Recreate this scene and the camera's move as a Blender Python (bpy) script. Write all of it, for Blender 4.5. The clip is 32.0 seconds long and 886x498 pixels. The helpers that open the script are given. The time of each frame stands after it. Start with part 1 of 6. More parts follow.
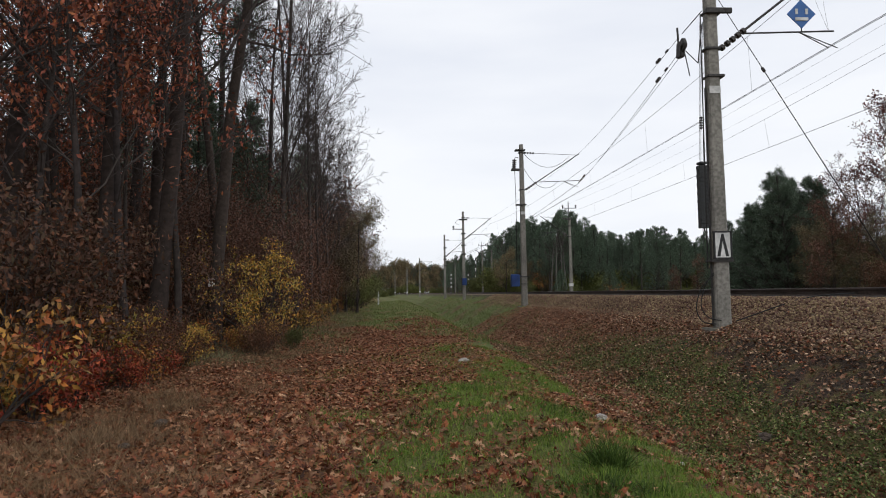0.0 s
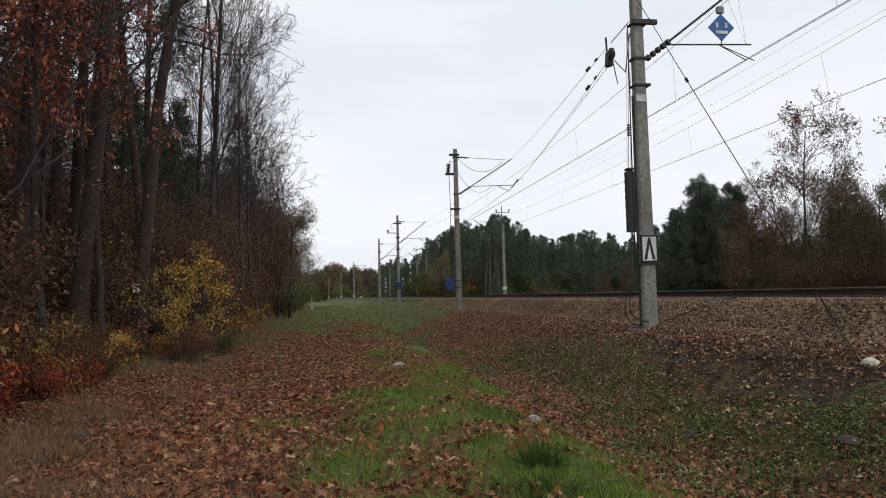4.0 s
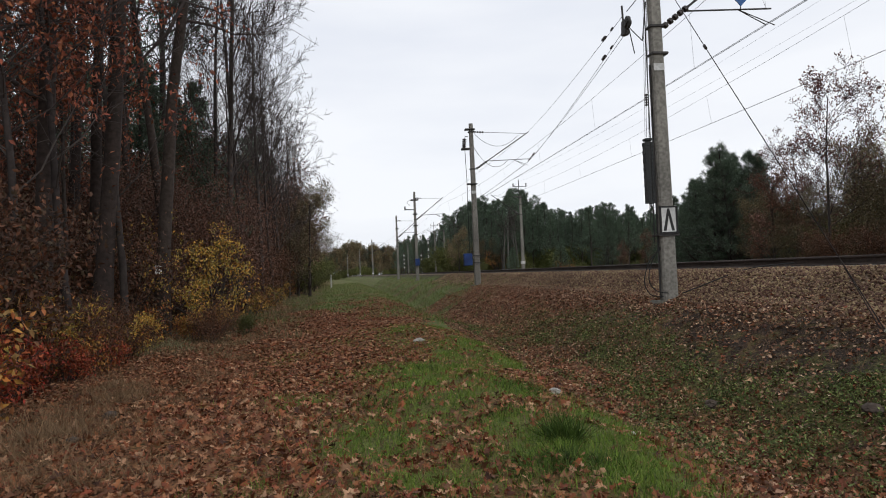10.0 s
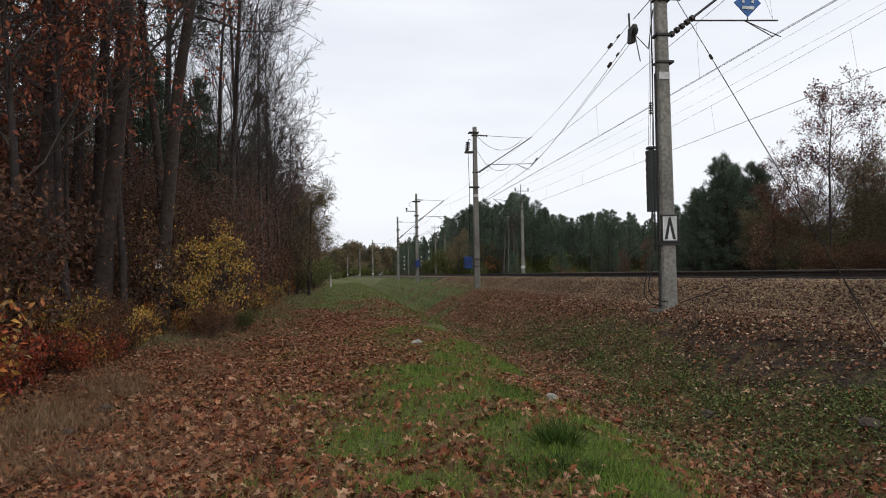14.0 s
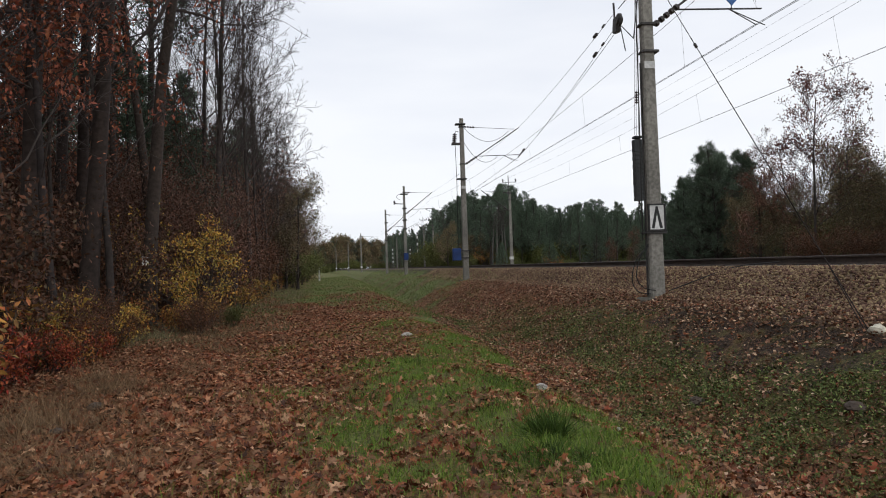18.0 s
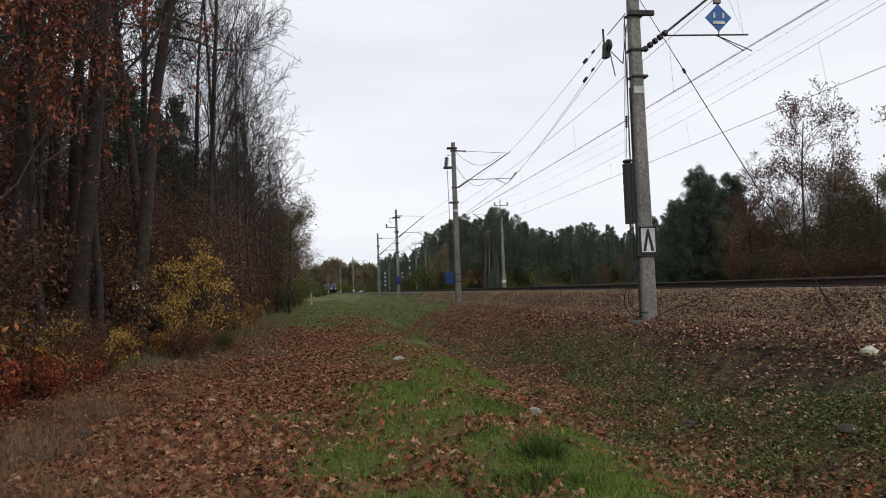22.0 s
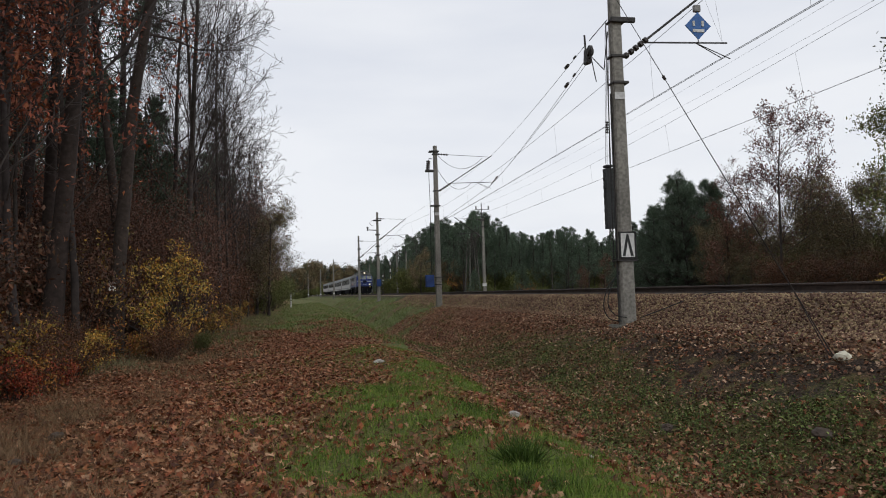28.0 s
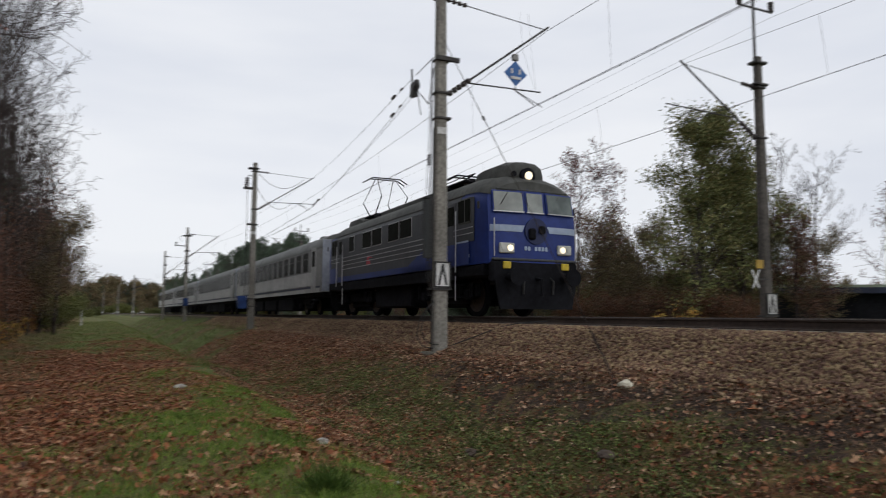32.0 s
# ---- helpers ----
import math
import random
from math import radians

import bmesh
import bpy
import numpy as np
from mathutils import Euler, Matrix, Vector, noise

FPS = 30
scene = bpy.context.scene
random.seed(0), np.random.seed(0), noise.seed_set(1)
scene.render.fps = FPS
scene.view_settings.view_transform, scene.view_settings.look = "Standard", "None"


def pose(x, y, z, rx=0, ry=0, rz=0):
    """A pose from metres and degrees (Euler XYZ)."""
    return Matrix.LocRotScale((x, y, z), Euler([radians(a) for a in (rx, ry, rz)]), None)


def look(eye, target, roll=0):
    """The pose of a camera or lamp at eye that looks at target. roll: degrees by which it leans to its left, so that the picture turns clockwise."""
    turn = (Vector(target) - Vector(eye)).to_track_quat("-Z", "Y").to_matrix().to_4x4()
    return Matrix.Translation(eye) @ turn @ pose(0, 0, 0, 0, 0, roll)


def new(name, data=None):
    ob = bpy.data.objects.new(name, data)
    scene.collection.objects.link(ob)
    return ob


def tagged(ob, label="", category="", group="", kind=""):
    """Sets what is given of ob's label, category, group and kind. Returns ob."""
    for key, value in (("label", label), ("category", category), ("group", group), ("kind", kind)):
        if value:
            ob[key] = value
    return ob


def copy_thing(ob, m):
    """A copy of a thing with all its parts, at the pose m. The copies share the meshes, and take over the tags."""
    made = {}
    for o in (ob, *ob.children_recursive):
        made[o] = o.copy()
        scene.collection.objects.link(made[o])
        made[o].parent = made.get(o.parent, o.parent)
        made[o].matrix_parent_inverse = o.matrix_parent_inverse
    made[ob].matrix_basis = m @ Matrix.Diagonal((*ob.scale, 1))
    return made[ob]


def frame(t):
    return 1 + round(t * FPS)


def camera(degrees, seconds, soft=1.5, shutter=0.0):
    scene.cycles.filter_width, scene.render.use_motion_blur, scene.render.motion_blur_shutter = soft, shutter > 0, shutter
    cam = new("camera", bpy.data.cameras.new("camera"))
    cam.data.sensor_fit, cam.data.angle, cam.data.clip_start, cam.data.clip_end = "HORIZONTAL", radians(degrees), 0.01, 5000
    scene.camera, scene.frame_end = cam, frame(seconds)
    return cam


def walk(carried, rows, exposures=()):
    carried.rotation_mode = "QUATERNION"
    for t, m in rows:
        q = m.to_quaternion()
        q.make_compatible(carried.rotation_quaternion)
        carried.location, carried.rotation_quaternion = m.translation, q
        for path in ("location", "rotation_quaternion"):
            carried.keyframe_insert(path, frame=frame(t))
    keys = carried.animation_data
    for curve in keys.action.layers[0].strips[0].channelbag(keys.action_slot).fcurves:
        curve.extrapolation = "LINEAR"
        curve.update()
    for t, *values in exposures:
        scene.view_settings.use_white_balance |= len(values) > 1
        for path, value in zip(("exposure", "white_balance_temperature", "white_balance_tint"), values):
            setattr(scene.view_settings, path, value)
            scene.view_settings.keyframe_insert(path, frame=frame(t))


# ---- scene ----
cam = camera(65.0, 32.0, soft=1.0, shutter=0.2)
EYE = (0.0, 0.0, 1.6)
# seconds, yaw, pitch, roll
TURNS = [
    (0, -0, 3.6, -0.9), (0.5, -0.62, 3.83, -1.15), (1, -0.68, 3.94, -1.07), (1.5, -1.24, 3.82, -1.2), (2, -1.58, 3.84, -1.17), (2.5, -3.3, 3.52, -1.13),
    (3, -6.29, 3.33, -1.82), (3.5, -5.47, 3.82, -1.26), (5.5, -5.34, 3.8, -1.54), (6, -5.06, 4.16, -1.82), (6.5, -5.35, 4.04, -1.61), (7, -5.06, 3.86, -1.63),
    (7.5, -4.94, 3.46, -1.38), (8, -4.54, 3.24, -1.68), (8.5, -4.71, 3.09, -2.06), (9, -4.11, 2.75, -3.96), (9.5, -3.92, 2.48, -3.11),
    (10, -3.87, 1.87, -2.5), (10.5, -3.68, 1.23, -1.7), (11, -3.73, 1.08, -1.45), (11.5, -3.68, 1.67, -1.47), (12, -3.95, 1.78, -1.26),
    (12.5, -3.95, 1.14, -1.14), (13, -3.79, 1.54, -0.83), (13.5, -3.76, 2.06, -0.88), (15.5, -4.42, 2.05, -1.12), (16, -4.53, 1.88, -1.4),
    (16.5, -4.92, 1.86, -1.78), (17, -5.25, 1.42, -1.76), (17.5, -4.7, 1.21, -1.73), (18, -4.77, 1.4, -1.8), (18.5, -4.87, 0.99, -1.76),
    (19, -4.94, 0.8, -1.86), (19.5, -5.45, 1.75, -1.74), (20, -5.67, 2.72, -1.76), (20.5, -5.58, 2.61, -1.9), (21, -5.38, 2.73, -1.96),
    (21.5, -5.97, 2.78, -2.01), (22, -5.47, 3.3, -1.98), (22.5, -5.44, 3.31, -2.13), (23, -5.81, 3.1, -1.87), (23.5, -6.03, 3.73, -1.86),
    (24, -6.69, 3.78, -2.13), (24.5, -7.19, 3.99, -2.33), (26.5, -6.93, 4.47, -1.93), (27, -7.01, 3.77, -1.81), (27.5, -7.23, 4.26, -2.26),
    (28, -7.05, 3.52, -1.61), (28.5, -7.27, 3.45, -1.4), (29, -7.47, 3.25, -0.83), (29.5, -7.76, 3.8, -0.13), (30, -8.5, 2.95, -0.05),
    (30.5, -8.28, 2.38, 0.07), (31, -9.56, 2.93, 0.35), (31.5, -11.15, 3.56, 0.55), (31.6, -12.7, 3.85, 0.5), (31.8, -15.9, 4.6, 0.4),
    (31.9, -18.7, 5, 0.35), (32, -21.97, 5.41, 0.29),
]


def aim(yaw, pitch, roll):
    """A look along yaw (to the left) and pitch (up), leaning by roll."""
    y, p = radians(yaw), radians(pitch)
    ahead = Vector((-math.sin(y) * math.cos(p), math.cos(y) * math.cos(p), math.sin(p)))
    return look(EYE, Vector(EYE) + 10 * ahead, roll)


walk(cam, [(t, aim(yaw, pitch, roll)) for t, yaw, pitch, roll in TURNS], exposures=[(0, 0.29), (3, 0.27), (6, 0.25), (9, 0.26), (12, 0.3), (18, 0.3), (20, 0.28), (23, 0.23), (28, 0.14), (31, 0.18), (32, 0.15)])

# ---- light ----
world = bpy.data.worlds.new("overcast")
scene.world = world
world.use_nodes = True
wt = world.node_tree
wt.nodes.clear()
w_out = wt.nodes.new("ShaderNodeOutputWorld")
w_bg = wt.nodes.new("ShaderNodeBackground")
w_sky = wt.nodes.new("ShaderNodeTexSky")
w_sky.sky_type, w_sky.sun_disc = "NISHITA", False
w_sky.sun_elevation, w_sky.sun_rotation = radians(28), radians(150)
w_skydim = wt.nodes.new("ShaderNodeVectorMath")
w_skydim.operation = "SCALE"
w_skydim.inputs[3].default_value = 0.06
w_coord = wt.nodes.new("ShaderNodeTexCoord")
w_map = wt.nodes.new("ShaderNodeMapping")
w_map.inputs["Scale"].default_value = (1.0, 1.0, 4.5)
w_noise = wt.nodes.new("ShaderNodeTexNoise")
w_noise.inputs["Scale"].default_value, w_noise.inputs["Detail"].default_value = 1.6, 5
w_ramp = wt.nodes.new("ShaderNodeValToRGB")
w_ramp.color_ramp.elements[0].position, w_ramp.color_ramp.elements[0].color = 0.36, (0.69, 0.72, 0.79, 1)
w_ramp.color_ramp.elements[1].position, w_ramp.color_ramp.elements[1].color = 0.64, (0.81, 0.828, 0.868, 1)
w_mix = wt.nodes.new("ShaderNodeMix")
w_mix.data_type = "RGBA"
w_mix.inputs[0].default_value = 0.93
wt.links.new(w_sky.outputs[0], w_skydim.inputs[0])
wt.links.new(w_coord.outputs["Generated"], w_map.inputs[0])
wt.links.new(w_map.outputs[0], w_noise.inputs["Vector"])
wt.links.new(w_noise.outputs["Fac"], w_ramp.inputs[0])
wt.links.new(w_skydim.outputs[0], w_mix.inputs[6])
wt.links.new(w_ramp.outputs[0], w_mix.inputs[7])
wt.links.new(w_mix.outputs[2], w_bg.inputs[0])
w_bg.inputs[1].default_value = 1.0
wt.links.new(w_bg.outputs[0], w_out.inputs[0])
sun = new("sun", bpy.data.lights.new("sun", "SUN"))
sun.data.energy, sun.data.angle, sun.data.color = 0.5, radians(40), (1.0, 0.97, 0.93)
sun.matrix_world = look((20, -40, 30), (0, 0, 0))


# ---- materials ----
def mat(name, c1, c2=None, rough=0.85, scale=6.0, big=0.6, metal=0.0, bump=0.2, island=0.0, obj=0.0, spec=0.3, stain=0.3):
    """Two colours mixed by fine grain, a broad stain over them, and relief; island and obj vary piece by piece."""
    c2 = c2 or tuple(v * 0.7 for v in c1)
    m = bpy.data.materials.new(name)
    m.use_nodes = True
    nt = m.node_tree
    b = nt.nodes["Principled BSDF"]
    b.inputs["Roughness"].default_value, b.inputs["Metallic"].default_value = rough, metal
    b.inputs["Specular IOR Level"].default_value = spec
    co = nt.nodes.new("ShaderNodeTexCoord")
    n1 = nt.nodes.new("ShaderNodeTexNoise")
    n1.inputs["Scale"].default_value, n1.inputs["Detail"].default_value = scale, 6
    n2 = nt.nodes.new("ShaderNodeTexNoise")
    n2.inputs["Scale"].default_value, n2.inputs["Detail"].default_value = big, 4
    nt.links.new(co.outputs["Object"], n1.inputs["Vector"])
    nt.links.new(co.outputs["Object"], n2.inputs["Vector"])
    r = nt.nodes.new("ShaderNodeValToRGB")
    r.color_ramp.elements[0].position, r.color_ramp.elements[0].color = 0.36, (*c1, 1)
    r.color_ramp.elements[1].position, r.color_ramp.elements[1].color = 0.64, (*c2, 1)
    nt.links.new(n1.outputs["Fac"], r.inputs[0])
    hsv = nt.nodes.new("ShaderNodeHueSaturation")
    nt.links.new(r.outputs[0], hsv.inputs["Color"])
    mr = nt.nodes.new("ShaderNodeMapRange")
    mr.inputs[1].default_value, mr.inputs[2].default_value = 0.3, 0.7
    mr.inputs[3].default_value, mr.inputs[4].default_value = 1 - stain, 1 + stain
    nt.links.new(n2.outputs["Fac"], mr.inputs[0])
    value = mr.outputs[0]
    for amount, node, socket in ((island, "ShaderNodeNewGeometry", "Random Per Island"), (obj, "ShaderNodeObjectInfo", "Random")):
        if amount:
            g = nt.nodes.new(node)
            a = nt.nodes.new("ShaderNodeMapRange")
            a.inputs[3].default_value, a.inputs[4].default_value = 1 - amount, 1 + amount
            nt.links.new(g.outputs[socket], a.inputs[0])
            p = nt.nodes.new("ShaderNodeMath")
            p.operation = "MULTIPLY"
            nt.links.new(value, p.inputs[0])
            nt.links.new(a.outputs[0], p.inputs[1])
            value = p.outputs[0]
            h = nt.nodes.new("ShaderNodeMapRange")
            h.inputs[3].default_value, h.inputs[4].default_value = 0.5 - 0.06 * amount, 0.5 + 0.06 * amount
            nt.links.new(g.outputs[socket], h.inputs[0])
            nt.links.new(h.outputs[0], hsv.inputs["Hue"])
    nt.links.new(value, hsv.inputs["Value"])
    nt.links.new(hsv.outputs[0], b.inputs["Base Color"])
    if bump:
        bp = nt.nodes.new("ShaderNodeBump")
        bp.inputs["Strength"].default_value, bp.inputs["Distance"].default_value = bump, 0.02
        nt.links.new(n1.outputs["Fac"], bp.inputs["Height"])
        nt.links.new(bp.outputs[0], b.inputs["Normal"])
    return m


def leafmat(name, stops, rough=0.75, spec=0.25, vary=True):
    """Leaves of several colours, picked leaf by leaf."""
    m = bpy.data.materials.new(name)
    m.use_nodes = True
    nt = m.node_tree
    b = nt.nodes["Principled BSDF"]
    b.inputs["Roughness"].default_value, b.inputs["Specular IOR Level"].default_value = rough, spec
    g = nt.nodes.new("ShaderNodeNewGeometry")
    r = nt.nodes.new("ShaderNodeValToRGB")
    while len(r.color_ramp.elements) < len(stops):
        r.color_ramp.elements.new(0.5)
    for k, c in enumerate(stops):
        r.color_ramp.elements[k].position, r.color_ramp.elements[k].color = k / (len(stops) - 1), (*c, 1)
    nt.links.new(g.outputs["Random Per Island"], r.inputs[0])
    co = nt.nodes.new("ShaderNodeTexCoord")
    n = nt.nodes.new("ShaderNodeTexNoise")
    n.inputs["Scale"].default_value, n.inputs["Detail"].default_value = 9.0, 4
    nt.links.new(co.outputs["Object"], n.inputs["Vector"])
    mr = nt.nodes.new("ShaderNodeMapRange")
    mr.inputs[1].default_value, mr.inputs[2].default_value, mr.inputs[3].default_value, mr.inputs[4].default_value = 0.3, 0.7, 0.7, 1.25
    nt.links.new(n.outputs["Fac"], mr.inputs[0])
    hsv = nt.nodes.new("ShaderNodeHueSaturation")
    nt.links.new(r.outputs[0], hsv.inputs["Color"])
    info = nt.nodes.new("ShaderNodeObjectInfo")
    each = nt.nodes.new("ShaderNodeMapRange")
    each.inputs[3].default_value, each.inputs[4].default_value = 0.78, 1.25
    nt.links.new(info.outputs["Random"], each.inputs[0])
    mul = nt.nodes.new("ShaderNodeMath")
    mul.operation = "MULTIPLY"
    nt.links.new(mr.outputs[0], mul.inputs[0])
    nt.links.new(each.outputs[0], mul.inputs[1])
    nt.links.new(mul.outputs[0] if vary else mr.outputs[0], hsv.inputs["Value"])
    nt.links.new(hsv.outputs[0], b.inputs["Base Color"])
    return m


def glow(name, colour, strength):
    m = bpy.data.materials.new(name)
    m.use_nodes = True
    b = m.node_tree.nodes["Principled BSDF"]
    b.inputs["Base Color"].default_value = (*colour, 1)
    b.inputs["Emission Color"].default_value = (*colour, 1)
    b.inputs["Emission Strength"].default_value = strength
    return m


CONCRETE = mat("pole_concrete", (0.24, 0.227, 0.2), (0.14, 0.132, 0.116), 0.9, 14, 0.5, bump=0.3, obj=0.1)
FOOTING = mat("mossy_footing_concrete", (0.13, 0.12, 0.10), (0.08, 0.08, 0.06), 0.95, 9, 1.5, bump=0.5)
STEEL = mat("dark_galvanised_steel", (0.075, 0.072, 0.07), (0.045, 0.042, 0.04), 0.65, 20, 1.0, metal=0.3, bump=0.1)
WIREM = mat("weathered_copper_wire", (0.11, 0.11, 0.115), (0.08, 0.08, 0.085), 0.7, 20, 1, metal=0.2, bump=0)
PORCELAIN = mat("brown_porcelain", (0.04, 0.028, 0.024), (0.028, 0.02, 0.018), 0.35, 12, 1, bump=0, spec=0.4)
WHITEP = mat("white_paint", (0.62, 0.62, 0.6), (0.5, 0.5, 0.48), 0.6, 18, 2, bump=0.05)
LAMPBOX = mat("pale_grey_casting", (0.30, 0.30, 0.29), (0.22, 0.22, 0.21), 0.6, 12, 2, bump=0.1)
ROPE = mat("dark_stay_rope", (0.036, 0.03, 0.026), (0.024, 0.02, 0.018), 0.85, 20, 2, bump=0.1, spec=0.1)
DARKCONC = mat("dark_brown_concrete", (0.10, 0.09, 0.078), (0.062, 0.056, 0.05), 0.9, 12, 0.5, bump=0.3)
BLACKP = mat("black_paint", (0.025, 0.025, 0.025), (0.018, 0.018, 0.018), 0.6, 18, 2, bump=0.05)
BLUEP = mat("blue_sign_enamel", (0.035, 0.13, 0.36), (0.03, 0.11, 0.32), 0.45, 12, 1.5, bump=0.02, stain=0.12)
BLUEBOX = mat("blue_box_enamel", (0.011, 0.038, 0.145), (0.009, 0.03, 0.115), 0.5, 12, 1.5, bump=0.02)
CAST = mat("cast_iron_weights", (0.075, 0.08, 0.08), (0.05, 0.053, 0.053), 0.8, 12, 2, bump=0.3)
RUST = mat("rusty_rail", (0.06, 0.042, 0.034), (0.035, 0.026, 0.022), 0.8, 14, 1.0, metal=0.2, bump=0.2)
RAILTOP = mat("worn_rail_steel", (0.20, 0.19, 0.18), (0.14, 0.135, 0.13), 0.4, 20, 1.0, metal=0.9, bump=0.02)
SLEEPER = mat("sleeper_concrete", (0.18, 0.17, 0.15), (0.12, 0.11, 0.10), 0.9, 12, 1.0, bump=0.3, obj=0.15)
STONE = mat("ballast_stone", (0.25, 0.16, 0.103), (0.12, 0.078, 0.052), 0.95, 25, 0.6, bump=0.3, island=0.6, stain=0.25, spec=0.15)
MUDROCK = mat("earth_brown_stone", (0.10, 0.075, 0.058), (0.06, 0.045, 0.036), 0.95, 12, 2, bump=0.6)
ROCK = mat("pale_field_stone", (0.42, 0.40, 0.36), (0.28, 0.26, 0.23), 0.9, 12, 2, bump=0.5)
PALEROCK = mat("pale_yellow_concrete_block", (0.62, 0.58, 0.46), (0.48, 0.45, 0.36), 0.9, 12, 2, bump=0.5)
BARK = mat("dark_bark", (0.062, 0.05, 0.045), (0.036, 0.029, 0.026), 0.95, 9, 0.7, bump=0.8, obj=0.25)
OAKBARK = mat("grey_oak_bark", (0.056, 0.041, 0.034), (0.032, 0.024, 0.02), 0.95, 9, 0.7, bump=0.8, obj=0.2)
BIRCHBARK = mat("pale_grey_bark", (0.12, 0.11, 0.10), (0.05, 0.045, 0.04), 0.9, 7, 0.8, bump=0.5, obj=0.2)
TWIG = mat("bare_twigs", (0.066, 0.052, 0.047), (0.046, 0.037, 0.034), 0.95, 6, 0.8, bump=0, obj=0.2)
OAKLEAF = leafmat("rust_red_oak_leaves", [(0.25, 0.07, 0.042), (0.33, 0.095, 0.05), (0.18, 0.055, 0.036), (0.42, 0.15, 0.06), (0.22, 0.08, 0.05), (0.16, 0.055, 0.036)])
YELLOW = leafmat("yellow_shrub_leaves", [(0.52, 0.32, 0.06), (0.33, 0.245, 0.06), (0.21, 0.18, 0.05), (0.58, 0.33, 0.06), (0.42, 0.18, 0.045)])
ORANGE = leafmat("orange_shrub_leaves", [(0.44, 0.16, 0.035), (0.15, 0.09, 0.035), (0.40, 0.2, 0.04), (0.10, 0.07, 0.03), (0.34, 0.09, 0.028), (0.13, 0.10, 0.035)])
RED = leafmat("red_shrub_leaves", [(0.40, 0.05, 0.03), (0.2, 0.045, 0.028), (0.42, 0.11, 0.035), (0.13, 0.04, 0.026)])
RUSTL = leafmat("dull_rust_leaves", [(0.17, 0.075, 0.055), (0.12, 0.06, 0.045), (0.21, 0.10, 0.06), (0.10, 0.06, 0.042), (0.12, 0.085, 0.05)])
HERBBROWN = leafmat("brown_herb_leaves", [(0.125, 0.055, 0.03), (0.07, 0.036, 0.024), (0.18, 0.07, 0.034), (0.07, 0.05, 0.026), (0.095, 0.044, 0.028)])
BROWN = leafmat("brown_thicket_leaves", [(0.155, 0.082, 0.058), (0.10, 0.056, 0.042), (0.19, 0.085, 0.055), (0.115, 0.075, 0.05), (0.11, 0.06, 0.046)])
GREENL = leafmat("green_tree_leaves", [(0.125, 0.14, 0.05), (0.08, 0.10, 0.038), (0.175, 0.165, 0.058), (0.13, 0.105, 0.045)])
OLIVE = leafmat("olive_bush_leaves", [(0.10, 0.12, 0.03), (0.07, 0.085, 0.026), (0.14, 0.145, 0.036), (0.085, 0.08, 0.034)])
# needle greens made paler; the haze over the far pines is in the colour
NEEDLE = leafmat("haze_lifted_needles", [(0.075, 0.108, 0.072), (0.10, 0.142, 0.094), (0.085, 0.122, 0.082), (0.13, 0.165, 0.105)])
PINKISH = leafmat("faded_red_leaves", [(0.14, 0.05, 0.045), (0.10, 0.04, 0.035), (0.17, 0.08, 0.06), (0.09, 0.05, 0.035)])
FALLEN = leafmat("fallen_oak_leaves", [(0.16, 0.052, 0.022), (0.28, 0.108, 0.044), (0.045, 0.02, 0.012), (0.33, 0.148, 0.072), (0.225, 0.056, 0.026), (0.062, 0.025, 0.015), (0.27, 0.085, 0.034), (0.48, 0.285, 0.165), (0.10, 0.04, 0.02), (0.35, 0.18, 0.092)], vary=False)
BANKLEAF = leafmat("torn_damp_leaves", [(0.18, 0.078, 0.038), (0.045, 0.024, 0.015), (0.58, 0.40, 0.26), (0.22, 0.07, 0.034), (0.028, 0.016, 0.011), (0.34, 0.16, 0.085), (0.075, 0.037, 0.022), (0.28, 0.17, 0.10), (0.04, 0.021, 0.013)], vary=False)
GRASS = leafmat("green_grass_blades", [(0.10, 0.18, 0.02), (0.045, 0.088, 0.011), (0.18, 0.275, 0.034), (0.12, 0.195, 0.024), (0.22, 0.23, 0.06), (0.062, 0.115, 0.014)], vary=False)
FARGRASS = leafmat("dull_ditch_grass", [(0.12, 0.17, 0.038), (0.08, 0.12, 0.028), (0.18, 0.21, 0.06), (0.13, 0.16, 0.045), (0.21, 0.19, 0.08)], vary=False)
EDGEGRASS = leafmat("olive_straw_blades", [(0.16, 0.145, 0.075), (0.11, 0.115, 0.05), (0.22, 0.18, 0.10), (0.13, 0.10, 0.06)], vary=False)
TUFTGRASS = leafmat("dark_tuft_blades", [(0.05, 0.095, 0.014), (0.03, 0.058, 0.01), (0.085, 0.14, 0.022), (0.06, 0.10, 0.016)], vary=False)
DRYGRASS = leafmat("dry_straw_blades", [(0.21, 0.13, 0.066), (0.13, 0.08, 0.044), (0.28, 0.18, 0.098), (0.10, 0.065, 0.036)], vary=False)
HEDGE = leafmat("olive_brown_leaves", [(0.175, 0.145, 0.078), (0.12, 0.112, 0.06), (0.205, 0.16, 0.076), (0.175, 0.108, 0.066), (0.105, 0.092, 0.052)])
IVY = leafmat("low_green_herbs", [(0.095, 0.135, 0.03), (0.024, 0.04, 0.01), (0.23, 0.28, 0.085), (0.11, 0.095, 0.036), (0.04, 0.064, 0.015), (0.15, 0.19, 0.055), (0.022, 0.034, 0.01)], vary=False)


# ---- small builders ----
def part(name, bm, material, parent=None, label="", smooth=False):
    """Links a bmesh as one mesh object, under a thing or a part."""
    me = bpy.data.meshes.new(name)
    bm.to_mesh(me)
    bm.free()
    me.materials.append(material)
    if smooth:
        me.shade_smooth()
        me.set_sharp_from_angle(angle=radians(38))
    ob = new(name, me)
    ob.parent = parent
    return tagged(ob, label)


